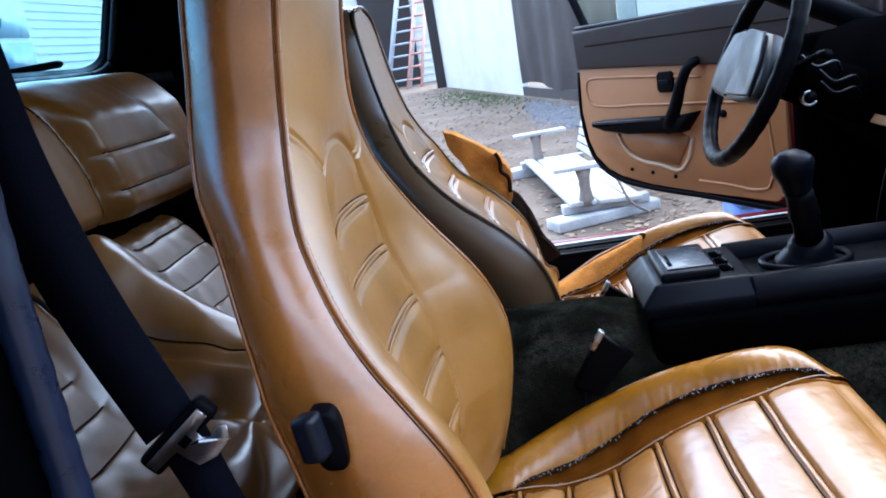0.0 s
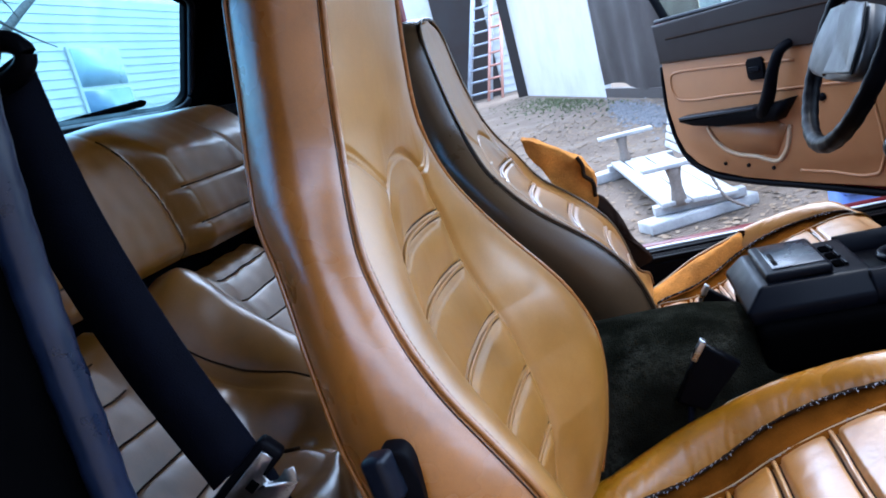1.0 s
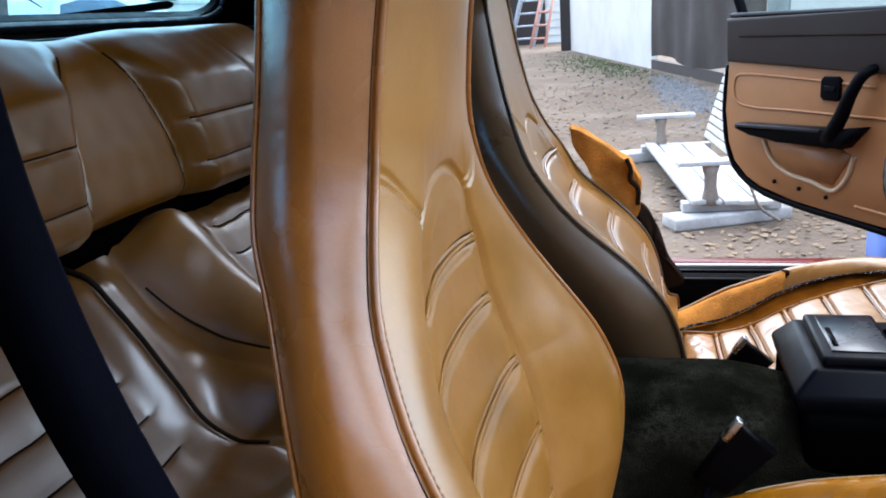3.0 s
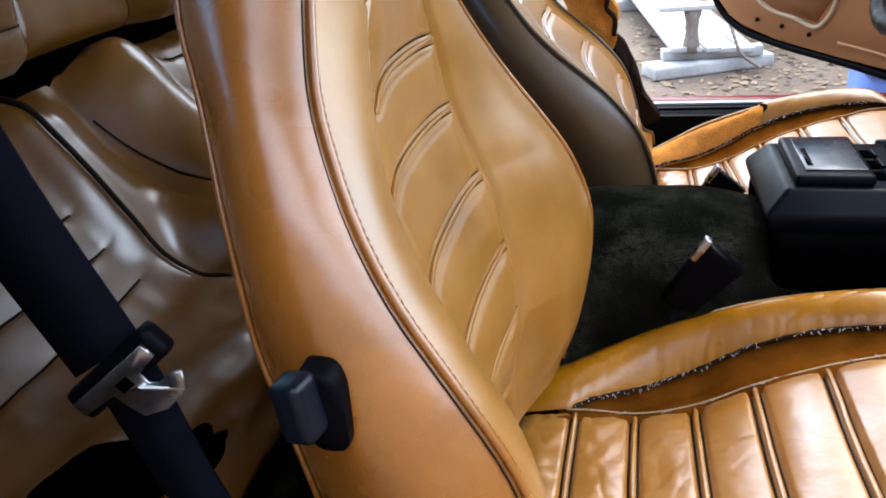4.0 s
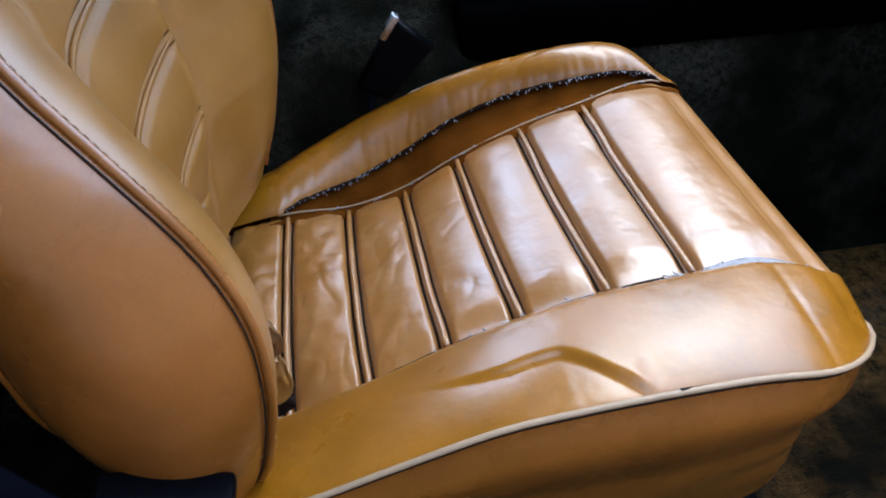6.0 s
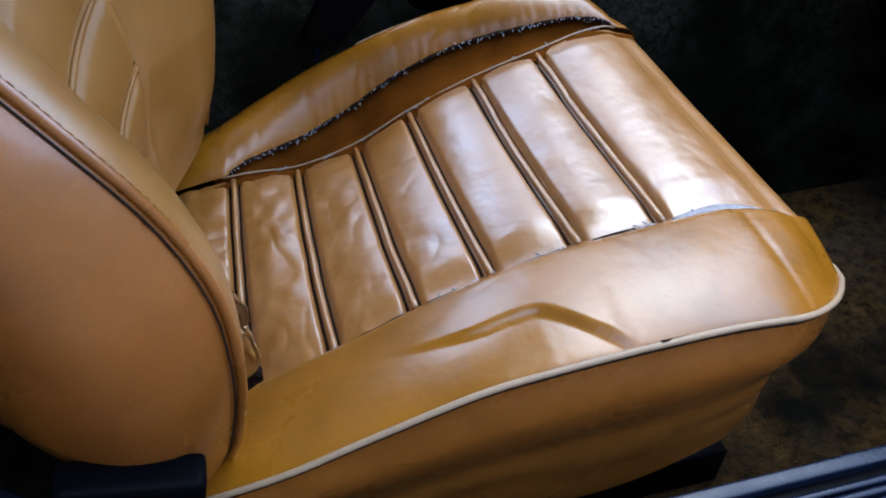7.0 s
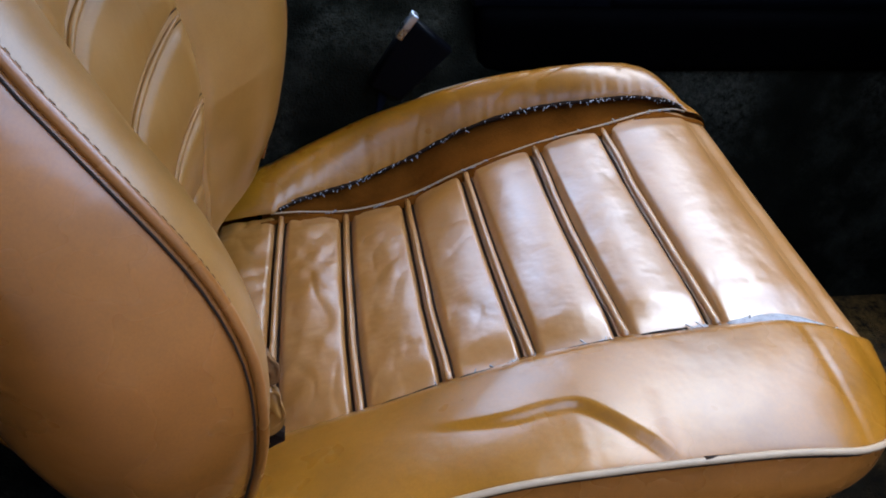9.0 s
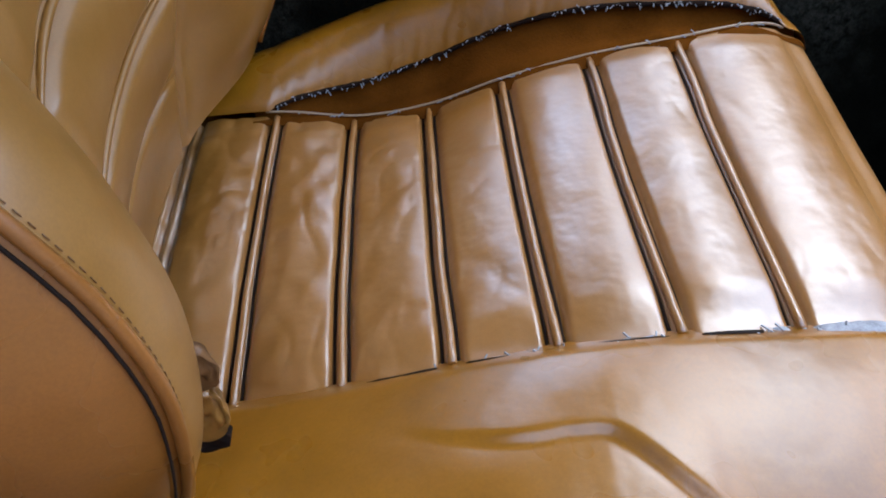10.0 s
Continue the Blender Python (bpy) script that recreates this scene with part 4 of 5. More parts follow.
CREST = smooth_line([(-0.668, 0.764), (-0.625, 0.772), (-0.590, 0.742), (-0.545, 0.690), (-0.475, 0.634), (-0.41, 0.592), (-0.36, 0.552), (-0.31, 0.49), (-0.298, 0.445), (-0.32, 0.415), (-0.37, 0.405)], 150)
KNOTS = [(-0.33, BUCKET, -0.03), (-0.26, BUCKET, 0.0), (0.135, BUCKET, 0.0), (0.185, PIPED, 0.0), (0.225, PIPED, -0.018), (0.30, VALLEY, 0.0), (0.395, CREST, 0.012), (0.475, BUCKET, 0.008), (0.53, BUCKET, 0.0), (0.72, BUCKET, 0.0), (0.80, BUCKET, -0.06)]
PLEATS = (0.075, 0.165, 0.255, 0.345, 0.435)


def bench_seat(u, v):
    """Rear cushion: two steep buckets beside a rounded hump; v runs from the backrest forward and down the front."""
    y = -0.33 + 1.13 * u
    i = v * 150
    j = min(int(i), 149)
    n = max(k for k in range(len(KNOTS) - 1) if KNOTS[k][0] <= y or k == 0)
    (y0, p0, d0), (y1, p1, d1) = KNOTS[n], KNOTS[n + 1]
    q = min(1.0, max(0.0, (y - y0) / (y1 - y0)))
    q = math.sin(math.pi / 2 * q) if p1 is CREST else 1 - math.cos(math.pi / 2 * q) if p0 is CREST else q * q * (3 - 2 * q)
    x, z = (((p0[j][k] * (j + 1 - i) + p0[j + 1][k] * (i - j)) * (1 - q) + (p1[j][k] * (j + 1 - i) + p1[j + 1][k] * (i - j)) * q) for k in (0, 1))
    z += d0 * (1 - q) + d1 * q
    if y < 0.18 or y > 0.49:
        inside = ease(0.17, 0.10, y) if y < 0.3 else ease(0.48, 0.52, y)
        z -= 0.0025 * inside * sum(stitch_mark(v, k, 0.007) for k in PLEATS)
        z += 0.003 * inside * sum(math.sin(math.pi * (v - a) / (b - a)) for a, b in zip((0.0,) + PLEATS, PLEATS) if a < v < b)
    z -= 0.006 * stitch_mark(y, 0.205, 0.006) * ease(0.6, 0.5, v) + 0.006 * stitch_mark(y, 0.478, 0.006) * ease(0.5, 0.35, v)
    z -= 0.004 * stitch_mark(y, 0.302 + 0.05 * v, 0.005) * ease(0.7, 0.5, v)
    wr = ease(0.46, 0.62, v)
    x += wr * (0.014 * math.sin(30 * v + 7 * y + 2 * wob(y, v, 1, 5)) * math.sin(math.pi * min(1.0, (v - 0.46) / 0.54)))
    z += wr * 0.008 * math.sin(40 * v - 9 * y) * math.sin(math.pi * min(1.0, (v - 0.46) / 0.54))
    return (x + 0.003 * wob(y, z, 2, 9), y, z + 0.005 * wob(x, y, 0, 9) + 0.002 * wob(x, y, 6, 30))


def on_seat(y, v, lift=0.0025):
    return Vector(bench_seat((y + 0.33) / 1.13, v)) + Vector((lift, 0, lift))


part("rear_cushion", grid(bench_seat, 260, 170), REAR_LEATHER, bench, "tan rear cushion worn shiny, darkened for shade")
part("rear_piping", tube([on_seat(0.196, 0.02 + 0.56 * k / 39, 0.004) for k in range(40)], [0.0042 - 0.00004 * k for k in range(40)], 7), DARK_PIPING, bench, "grey-brown worn piping")
part("rear_seam", tube([on_seat(0.302 + 0.05 * (0.12 + 0.5 * k / 39), 0.12 + 0.5 * k / 39, 0.001) for k in range(40)], 0.0016, 6), STITCH, bench, "dark seam at the hump's foot")
part("rear_seam", tube([on_seat(0.478, 0.01 + 0.36 * k / 39, 0.001) for k in range(40)], 0.0016, 6), STITCH, bench, "dark seam beside the hump")
for v in PLEATS:
    for y0, y1 in ((-0.24, 0.14), (0.51, 0.74)):
        part("rear_stitching", tube([on_seat(y0 + (y1 - y0) * k / 24, v, 0.0012) for k in range(25)], 0.0014, 6), STITCH, bench, "stitched line across the cushion")


def cushion_patch(name, y, v, w, h, seed, material, label, lift):
    """A ragged patch lying on the rear cushion."""
    bm = bmesh.new()
    rings = []
    for r in (0.35, 0.7, 1.0):
        ring = []
        for k in range(28):
            t = 2 * math.pi * k / 28
            q = r * (1 + 0.34 * wob(math.cos(t) * 2.0, math.sin(t) * 2.0, seed, 1))
            p = Vector(bench_seat((y + w * q * math.cos(t) + 0.33) / 1.13, min(0.995, v + h * q * math.sin(t))))
            ring.append(bm.verts.new(p + Vector((lift, 0, lift))))
        rings.append(ring)
    for a, b in zip(rings, rings[1:]):
        for k in range(28):
            bm.faces.new((a[k], a[(k + 1) % 28], b[(k + 1) % 28], b[k]))
    bm.faces.new(rings[0])
    return part(name, bm, material, bench, label)


for y, v, w, h, seed in ((-0.17, 0.66, 0.07, 0.07, 1.0), (-0.08, 0.76, 0.05, 0.05, 3.0), (-0.22, 0.78, 0.06, 0.05, 5.0)):
    cushion_patch("tear", y, v, w, h, seed, TRIM_BLACK, "dark hole torn in the cover", 0.003)
for y, v, w, h, seed in ((-0.15, 0.72, 0.012, 0.016, 6.0), (-0.11, 0.77, 0.016, 0.014, 8.0), (-0.20, 0.70, 0.010, 0.02, 9.0), (-0.17, 0.79, 0.014, 0.012, 12.0)):
    cushion_patch("bared_padding", y, v, w, h, seed, RUST, "rust-brown padding in a tear", 0.006)
# an added black bar stands in for the shade between back and cushion
part("gap_shade_bar", tube([(-0.676, MID - 0.60, 0.768), (-0.676, MID + 0.60, 0.768)], 0.017, 8), TRIM_BLACK, bench, "added black bar for the shade between back and cushion")

# ---- centre console with ashtray and gear lever ----
console = thing("centre_console", (0.55, 0.395, 0.50), "black plastic centre console with a lidded ashtray", "console")
wedge = bmesh.new()
top_ring = [(0.238, 0.322, 0.602), (0.238, 0.478, 0.602), (0.375, 0.478, 0.600), (0.375, 0.322, 0.600)]
low_ring = [(0.212, 0.298, 0.576), (0.212, 0.492, 0.576), (0.375, 0.492, 0.576), (0.375, 0.298, 0.576)]
base_ring = [(0.218, 0.300, 0.556), (0.218, 0.490, 0.556), (0.375, 0.490, 0.556), (0.375, 0.300, 0.556)]
rs = [[wedge.verts.new(p) for p in r] for r in (top_ring, low_ring, base_ring)]
for a, b in zip(rs, rs[1:]):
    for i in range(4):
        wedge.faces.new((a[i], a[(i + 1) % 4], b[(i + 1) % 4], b[i]))
wedge.faces.new(rs[0]), wedge.faces.new(rs[2][::-1])
bmesh.ops.bevel(wedge, geom=wedge.edges[:], offset=0.005, segments=3, affect="EDGES", profile=0.6)
part("ashtray_housing", wedge, SATIN, console, "bevelled black housing")
for y0, y1 in ((0.298, 0.324), (0.476, 0.492)):
    part("side_rail", prism([(y0, 0.556), (y0, 0.578), ((y0 * 0.4 + y1 * 0.6), 0.600), (y1, 0.600), (y1, 0.556)], "x", 0.368, 0.84, 0.003), SATIN, console, "black side rail")
part("tray_floor", box((0.60, 0.40, 0.555), (0.46, 0.16, 0.04), 0.003), BLACK, console)
part("lower_skirt", box((0.550, 0.384, 0.526), (0.66, 0.224, 0.066), 0.012), TRIM_BLACK, console, "dull black lower skirt")
lid = part("ashtray_lid", box((0.289, 0.398, 0.607), (0.084, 0.140, 0.014), 0.006, None, None, 3), SATIN, console, "black ashtray lid")
part("lid_recess", box((0.292, 0.400, 0.6145), (0.066, 0.112, 0.003), 0.001), LID, lid, "sunk grey-black lid panel")
part("lid_bar", box((0.266, 0.385, 0.6165), (0.006, 0.055, 0.001), 0.0), BLACK, lid)
for k in range(3):
    part("coin_slot", box((0.343, 0.36 + 0.036 * k, 0.601), (0.012, 0.022, 0.006), 0.002), TRIM_BLACK, console)
    part("slot_lip", box((0.352, 0.36 + 0.036 * k, 0.6035), (0.004, 0.024, 0.004), 0.001), SATIN, console)
part("boot_ring", tube([(0.468 + 0.062 * math.cos(a), 0.395 + 0.045 * math.sin(a), 0.588) for a in np.linspace(0, 2 * math.pi, 33)], 0.006, 8, False), SATIN, console, "black boot ring")
boot = part("gear_boot", tube([(0.470, 0.393, 0.572), (0.470, 0.39, 0.586), (0.472, 0.388, 0.597), (0.473, 0.385, 0.606), (0.472, 0.383, 0.620), (0.470, 0.38, 0.626)], [0.052, 0.046, 0.036, 0.032, 0.030, 0.022], 18), SATIN, console, "black rubber gear boot")
stick = part("gear_lever", tube([(0.472, 0.382, 0.618), (0.466, 0.376, 0.650), (0.464, 0.375, 0.66), (0.460, 0.373, 0.685), (0.456, 0.372, 0.70)], [0.021, 0.019, 0.022, 0.020, 0.019], 16), BLACK, console, "ribbed gear lever sleeve")
part("gear_knob", tube(smooth_line([(0.456, 0.372, 0.695), (0.453, 0.371, 0.715), (0.450, 0.370, 0.738), (0.449, 0.370, 0.752), (0.449, 0.370, 0.760)], 12), [0.019, 0.020, 0.021, 0.022, 0.024, 0.026, 0.028, 0.029, 0.0295, 0.029, 0.026, 0.019, 0.008], 18), SATIN, stick, "worn black gear knob")

# ---- seat belt on the passenger's side, and the buckle by the tunnel ----
belt = thing("seat_belt", (-0.27, -0.27, 1.06), "black webbing seat belt hanging slack with a chrome tongue", "seat belt")


def ribbon(points, widths, dirs, thick=0.0012):
    bm = bmesh.new()
    last = None
    for p, w, d in zip(points, widths, dirs):
        p, d = Vector(p), Vector(d).normalized()
        n = Vector((0.25, -1, 0.1)).normalized() * thick
        ring = [bm.verts.new(p - d * w / 2 - n), bm.verts.new(p + d * w / 2 - n), bm.verts.new(p + d * w / 2 + n), bm.verts.new(p - d * w / 2 + n)]
        if last:
            for i in range(4):
                bm.faces.new((last[i], last[(i + 1) % 4], ring[(i + 1) % 4], ring[i]))
        last = ring
    return bm


run = smooth_line([(-0.275, -0.272, 1.046), (-0.261, -0.277, 0.95), (-0.237, -0.276, 0.85), (-0.205, -0.268, 0.745)], 20)
part("upper_strap", ribbon(run, [0.053 - 0.005 * k / 20 for k in range(21)], [(0.9, 0.15, 0.32 + 0.2 * k / 20) for k in range(21)]), BELT, belt, "black webbing")
run = smooth_line([(-0.200, -0.266, 0.735), (-0.178, -0.270, 0.67), (-0.140, -0.275, 0.58), (-0.100, -0.278, 0.49)], 20)
part("lower_strap", ribbon(run, [0.046 - 0.014 * math.sin(math.pi * k / 20) for k in range(21)], [(0.85, 0.5 * k / 20, 0.45) for k in range(21)]), BELT, belt, "twisted black webbing")
CM = pose(-0.200, -0.268, 0.737, 0, -38, 8)
tongue = part("tongue_grip", box((0, 0, 0), (0.070, 0.014, 0.020), 0.005, None, None, 3), BLACK, belt, "black plastic grip")
for v in tongue.data.vertices:
    v.co = CM @ v.co
blade = prism([(-0.030, 0.004), (0.030, 0.004), (0.030, -0.005), (0.014, -0.006), (0.013, -0.014), (0.018, -0.018), (0.028, -0.016), (0.034, -0.020), (0.027, -0.029), (0.010, -0.031), (-0.004, -0.026), (-0.006, -0.016), (-0.006, -0.006), (-0.030, -0.005)], "y", -0.0105, -0.0080, 0.0006)
for v in blade.verts:
    v.co = CM @ v.co
part("tongue_blade", blade, STEEL, tongue, "chrome tongue blade")
part("tongue_slot", box(CM @ Vector((0.004, -0.010, -0.006)), (0.010, 0.002, 0.007), 0.001, pose(0, 0, 0, 0, -38, 8)), TRIM_BLACK, tongue)
ring = part("guide_loop", tube([(-0.274 + 0.030 * math.cos(a), -0.278, 1.050 + 0.014 * math.sin(a)) for a in np.linspace(0, 2 * math.pi, 25)], 0.007, 8, False), BLACK, belt, "black belt guide")
cap = grid(lambda u, v: (-0.270 + 0.016 * math.sin(math.pi / 2 * u) * math.cos(6.2832 * v), -0.284 - 0.012 * math.cos(math.pi / 2 * u), 1.062 + 0.019 * math.sin(math.pi / 2 * u) * math.sin(6.2832 * v)), 8, 20, True)
part("bolt_cover", cap, surface("dark_red_brown_cap", (0.016, 0.008, 0.008), 0.25, vary=0.2), ring, "glossy dark bolt cover")
part("guide_bolt", tube([(-0.270, -0.29, 1.062), (-0.270, -0.36, 1.062)], 0.007, 8), STEEL, ring)
part("floor_anchor", box((-0.095, -0.283, 0.475), (0.05, 0.012, 0.06), 0.004), BLACK, belt, "black anchor plate")

buckle = thing("belt_buckle", (0.15, 0.25, 0.45), "black plastic belt buckle standing beside the tunnel", "belt buckle")
BK = pose(0.150, 0.247, 0.531, 0, 36, 0)
bm = prism([(-0.019, -0.055), (0.019, -0.050), (0.028, 0.026), (-0.028, 0.030)], "y", -0.010, 0.010, 0.004, None, BK)
part("housing", bm, BLACK, buckle)
part("release_plate", box(BK @ Vector((-0.026, -0.005, 0.020)), (0.008, 0.013, 0.030), 0.002, pose(0, 0, 0, 0, 34, 0)), STEEL, buckle, "scratched steel mouth")
part("buckle_stalk", tube([BK @ Vector((0, 0, -0.05)), (0.115, 0.246, 0.46), (0.10, 0.236, 0.38)], 0.008, 8, True, 0.5), BELT, buckle)
other = copy_thing(buckle, pose(0.19, 0.565, 0.415, 0, 0, 0))
tagged(other, "black plastic belt buckle lying beside the driver's cushion")

# ---- steering wheel and column ----
wheel = thing("steering_wheel", (0.5, 0.74, 0.895), "black steering wheel with a grey padded hub", "steering wheel")
WM = pose(0.505, 0.74, 0.855, 0, -65, 0)
rim_pts = [WM @ Vector((0.178 * math.cos(a), 0.178 * math.sin(a), 0)) for a in np.linspace(0, 2 * math.pi, 97)]
part("rim", tube(rim_pts, [0.0150 + 0.0008 * math.sin(k * 2.1) for k in range(97)], 12, False), BLACK, wheel, "black grooved rim")
half = [(-0.070, 0.0), (-0.066, 0.10), (-0.055, 0.150), (-0.022, 0.155), (0.008, 0.146), (0.052, 0.112), (0.060, 0.0)]
pad = part("hub_pad", prism(half + [(x, -y) for x, y in half[5:0:-1]], "z", -0.004, 0.022, 0.008, None, WM), GREY_PAD, wheel, "grey padded hub")
part("pad_face", prism([(-0.062, 0.012), (-0.025, -0.016), (0.010, -0.006), (0.054, 0.024), (0.054, -0.10), (0.006, -0.134), (-0.056, -0.138)], "z", 0.022, 0.029, 0.004, None, WM), GREY_PAD, pad, "raised facet of the hub")
part("pad_seam", tube([WM @ Vector(p) for p in smooth_line([(0.056, 0.028, 0.023), (0.010, -0.001, 0.024), (-0.025, -0.011, 0.024), (-0.064, 0.016, 0.023)], 16)], 0.0035, 6), STITCH, pad)
for s in (-1, 1):
    part("spoke", tube([WM @ Vector((0.02, s * 0.08, 0.006)), WM @ Vector((-0.01, s * 0.185, 0.0))], [0.022, 0.014], 8, True, 0.4), GREY_PAD, wheel, "grey spoke")
column = part("column_shroud", tube([WM @ Vector((0, 0, -0.02)), WM @ Vector((0, 0, -0.10)), WM @ Vector((0, 0, -0.28))], [0.040, 0.046, 0.05], 16), TRIM_BLACK, wheel, "black column shroud")
for s, dz in ((-1, 0.02), (1, 0.03)):
    part("switch_stalk", tube([WM @ Vector((0.02, s * 0.04, -0.07)), WM @ Vector((0.02 + dz, s * 0.12, -0.065)), WM @ Vector((0.02 + dz, s * 0.17, -0.06))], [0.008, 0.006, 0.009], 8), BLACK, column)
part("ignition_barrel", tube([WM @ Vector((-0.03, -0.045, -0.10)), WM @ Vector((-0.03, -0.085, -0.09))], 0.013, 12), BLACK, column, "black ignition barrel")
part("key_ring", tube([WM @ Vector((-0.03 + 0.012 * math.cos(t), -0.087, -0.09 + 0.012 * math.sin(t))) for t in np.linspace(0.4, 4.6, 14)], 0.0022, 6), STEEL, column, "bright key ring")
for k, (dx, dy, dz) in enumerate(((0.03, 0.02, -0.14), (0.012, -0.03, -0.16), (-0.004, 0.0, -0.18))):
    part("switch_wire", tube([WM @ Vector(p) for p in smooth_line([(dx, dy - 0.06, dz), (dx + 0.012, dy - 0.075, dz + 0.02), (dx - 0.006, dy - 0.08, dz + 0.05), (dx + 0.006, dy - 0.062, dz + 0.075)], 14)], 0.0028, 6), SATIN if k else RUBBER, column)
part("bare_bracket", box(WM @ Vector((0.01, -0.055, -0.12)), (0.05, 0.02, 0.016), 0.003, pose(0, 20, 0, 0, -40, 0)), STEEL, column, "bare metal bracket")
for k in range(4):
    y = 0.40 + 0.09 * k
    part("loose_cable", tube(smooth_line([(0.72, y, 0.72), (0.70, y + 0.02, 0.60 - 0.03 * k), (0.74, y + 0.05, 0.52), (0.80, y + 0.02, 0.66)], 20), 0.003, 6), BLACK, dash, "loose black cable")

# ---- driver's door, standing open ----
HINGE, OPEN = Vector((0.95, 1.17, 0)), Vector((-0.6425, 0.7663, 0))
DN = Vector((-0.7663, -0.6425, 0))
door = thing("car_door", (0.6, 1.5, 0.40), "open maroon driver's door with tan card and brown top", "car door")


def D(s, n, z):
    """A place on the door: s along it from the hinge, n out of its inner face, z up."""
    return HINGE + OPEN * s + DN * n + Vector((0, 0, z))


def door_plate(outline, n0, n1, bevel=0.0):
    bm = bmesh.new()
    lo, hi = [bm.verts.new(D(s, n0, z)) for s, z in outline], [bm.verts.new(D(s, n1, z)) for s, z in outline]
    k = len(outline)
    faces = [bm.faces.new(lo[::-1]), bm.faces.new(hi)]
    for i in range(k):
        bm.faces.new((lo[i], lo[(i + 1) % k], hi[(i + 1) % k], hi[i]))
    if bevel:
        bmesh.ops.bevel(bm, geom=list(faces[1].edges), offset=bevel, segments=3, affect="EDGES", profile=0.6)
    return bm


def loop(points, n, r, material, parent, name, label=""):
    return part(name, tube([D(s, n, z) for s, z in smooth_line(points, 60)], r, 6), material, parent, label)


foot = [(0.02, 0.395), (0.31, 0.405), (0.568, 0.430), (0.783, 0.448), (0.90, 0.468), (0.955, 0.492), (1.005, 0.535), (1.030, 0.59), (1.045, 0.685), (1.036, 0.83)]
part("shell", door_plate([(s + 0.008 * (s > 0.9), z - 0.014) for s, z in foot] + [(1.042, 0.958), (0.0, 0.958)], -0.11, -0.006), MAROON, door, "maroon door shell")
card = part("door_card", door_plate([(s - 0.006, z + 0.004) for s, z in foot[2:]] + [(0.29, 0.80), (0.285, 0.50), (0.29, 0.445), (0.33, 0.418)], -0.005, 0.012, 0.006), DOOR_TAN, door, "tan leatherette door card")
part("lower_edge", tube([D(s, 0.004, z - 0.008) for s, z in smooth_line(foot, 50)], 0.010, 8), BLACK, door, "black rubber edge")
cap_top = part("door_top", door_plate([(0.03, 0.802), (0.53, 0.812), (1.03, 0.832), (1.036, 0.955), (0.476, 0.962), (0.03, 0.955)], -0.005, 0.022, 0.010), DOOR_BROWN, door, "brown padded door top")
part("top_crease", tube([D(s, 0.0225, 0.905) for s in np.linspace(0.08, 0.98, 20)], 0.003, 6), STITCH, cap_top)
part("belt_strip", tube([D(s, 0.004, 0.963) for s in np.linspace(0.08, 1.03, 20)], 0.007, 8), GREY_PAD, door, "grey window strip")
loop([(0.545, 0.776), (0.66, 0.784), (0.775, 0.791), (0.90, 0.796), (0.968, 0.797), (0.996, 0.792), (1.004, 0.775), (1.000, 0.73), (0.990, 0.713), (0.965, 0.708), (0.787, 0.704), (0.65, 0.702), (0.533, 0.701), (0.386, 0.698)], 0.012, 0.004, DOOR_TAN, card, "panel_bead", "raised bead in the card")
arm = part("armrest", door_plate([(0.60, 0.622), (0.80, 0.622), (0.90, 0.630), (0.955, 0.645), (0.958, 0.658), (0.80, 0.662), (0.64, 0.668), (0.55, 0.68)], 0.012, 0.062, 0.012), BLACK, door, "black armrest")
part("armrest_top", door_plate([(0.66, 0.660), (0.945, 0.652), (0.95, 0.661), (0.66, 0.671)], 0.020, 0.066, 0.004), GREY_PAD, arm, "scuffed grey top")
part("pull_grip", tube([D(s, n, z) for s, n, z in smooth_line([(0.545, 0.012, 0.825), (0.556, 0.045, 0.812), (0.575, 0.060, 0.77), (0.60, 0.060, 0.71), (0.635, 0.052, 0.655), (0.66, 0.035, 0.635)], 24)], [0.013 + 0.009 * k / 24 for k in range(25)], 10), BLACK, door, "black pull grip")
latch = part("latch_plate", door_plate([(0.640, 0.745), (0.648, 0.738), (0.690, 0.738), (0.699, 0.747), (0.699, 0.790), (0.690, 0.800), (0.648, 0.800), (0.640, 0.792)], 0.012, 0.022, 0.004), BLACK, door, "black latch plate")
part("latch_lever", door_plate([(0.652, 0.762), (0.686, 0.762), (0.686, 0.776), (0.652, 0.776)], 0.018, 0.026, 0.002), SATIN, latch)
loop([(0.885, 0.615), (0.865, 0.575), (0.835, 0.545), (0.797, 0.528), (0.72, 0.515), (0.64, 0.503), (0.615, 0.53), (0.59, 0.60)], 0.013, 0.007, PIPING, card, "pocket_edge", "worn pale pocket edge")
part("pocket_face", door_plate([(0.872, 0.612), (0.852, 0.575), (0.797, 0.537), (0.65, 0.515), (0.60, 0.60), (0.64, 0.62)], 0.0121, 0.016), DOOR_TAN, card)
for s, z in ((0.842, 0.497), (0.756, 0.489), (0.668, 0.479)):
    part("card_screw", tube([D(s, 0.012, z), D(s, 0.016, z)], 0.006, 8), BLACK, card)
part("crank_hole", tube([D(0.478, 0.012, 0.668), D(0.478, 0.017, 0.668)], 0.011, 12), BLACK, card, "bare window crank hole")
loop([(0.58, 0.470), (0.48, 0.462), (0.38, 0.452), (0.352, 0.458), (0.340, 0.48), (0.340, 0.66)], 0.012, 0.005, DOOR_TAN, card, "panel_bead", "raised bead in the card")
frame_line = [(1.03, 0.955), (1.09, 1.08), (1.15, 1.19), (1.225, 1.295), (1.215, 1.312), (1.077, 1.324), (0.92, 1.305), (0.75, 1.24), (0.55, 1.13), (0.35, 1.02), (0.2, 0.95)]
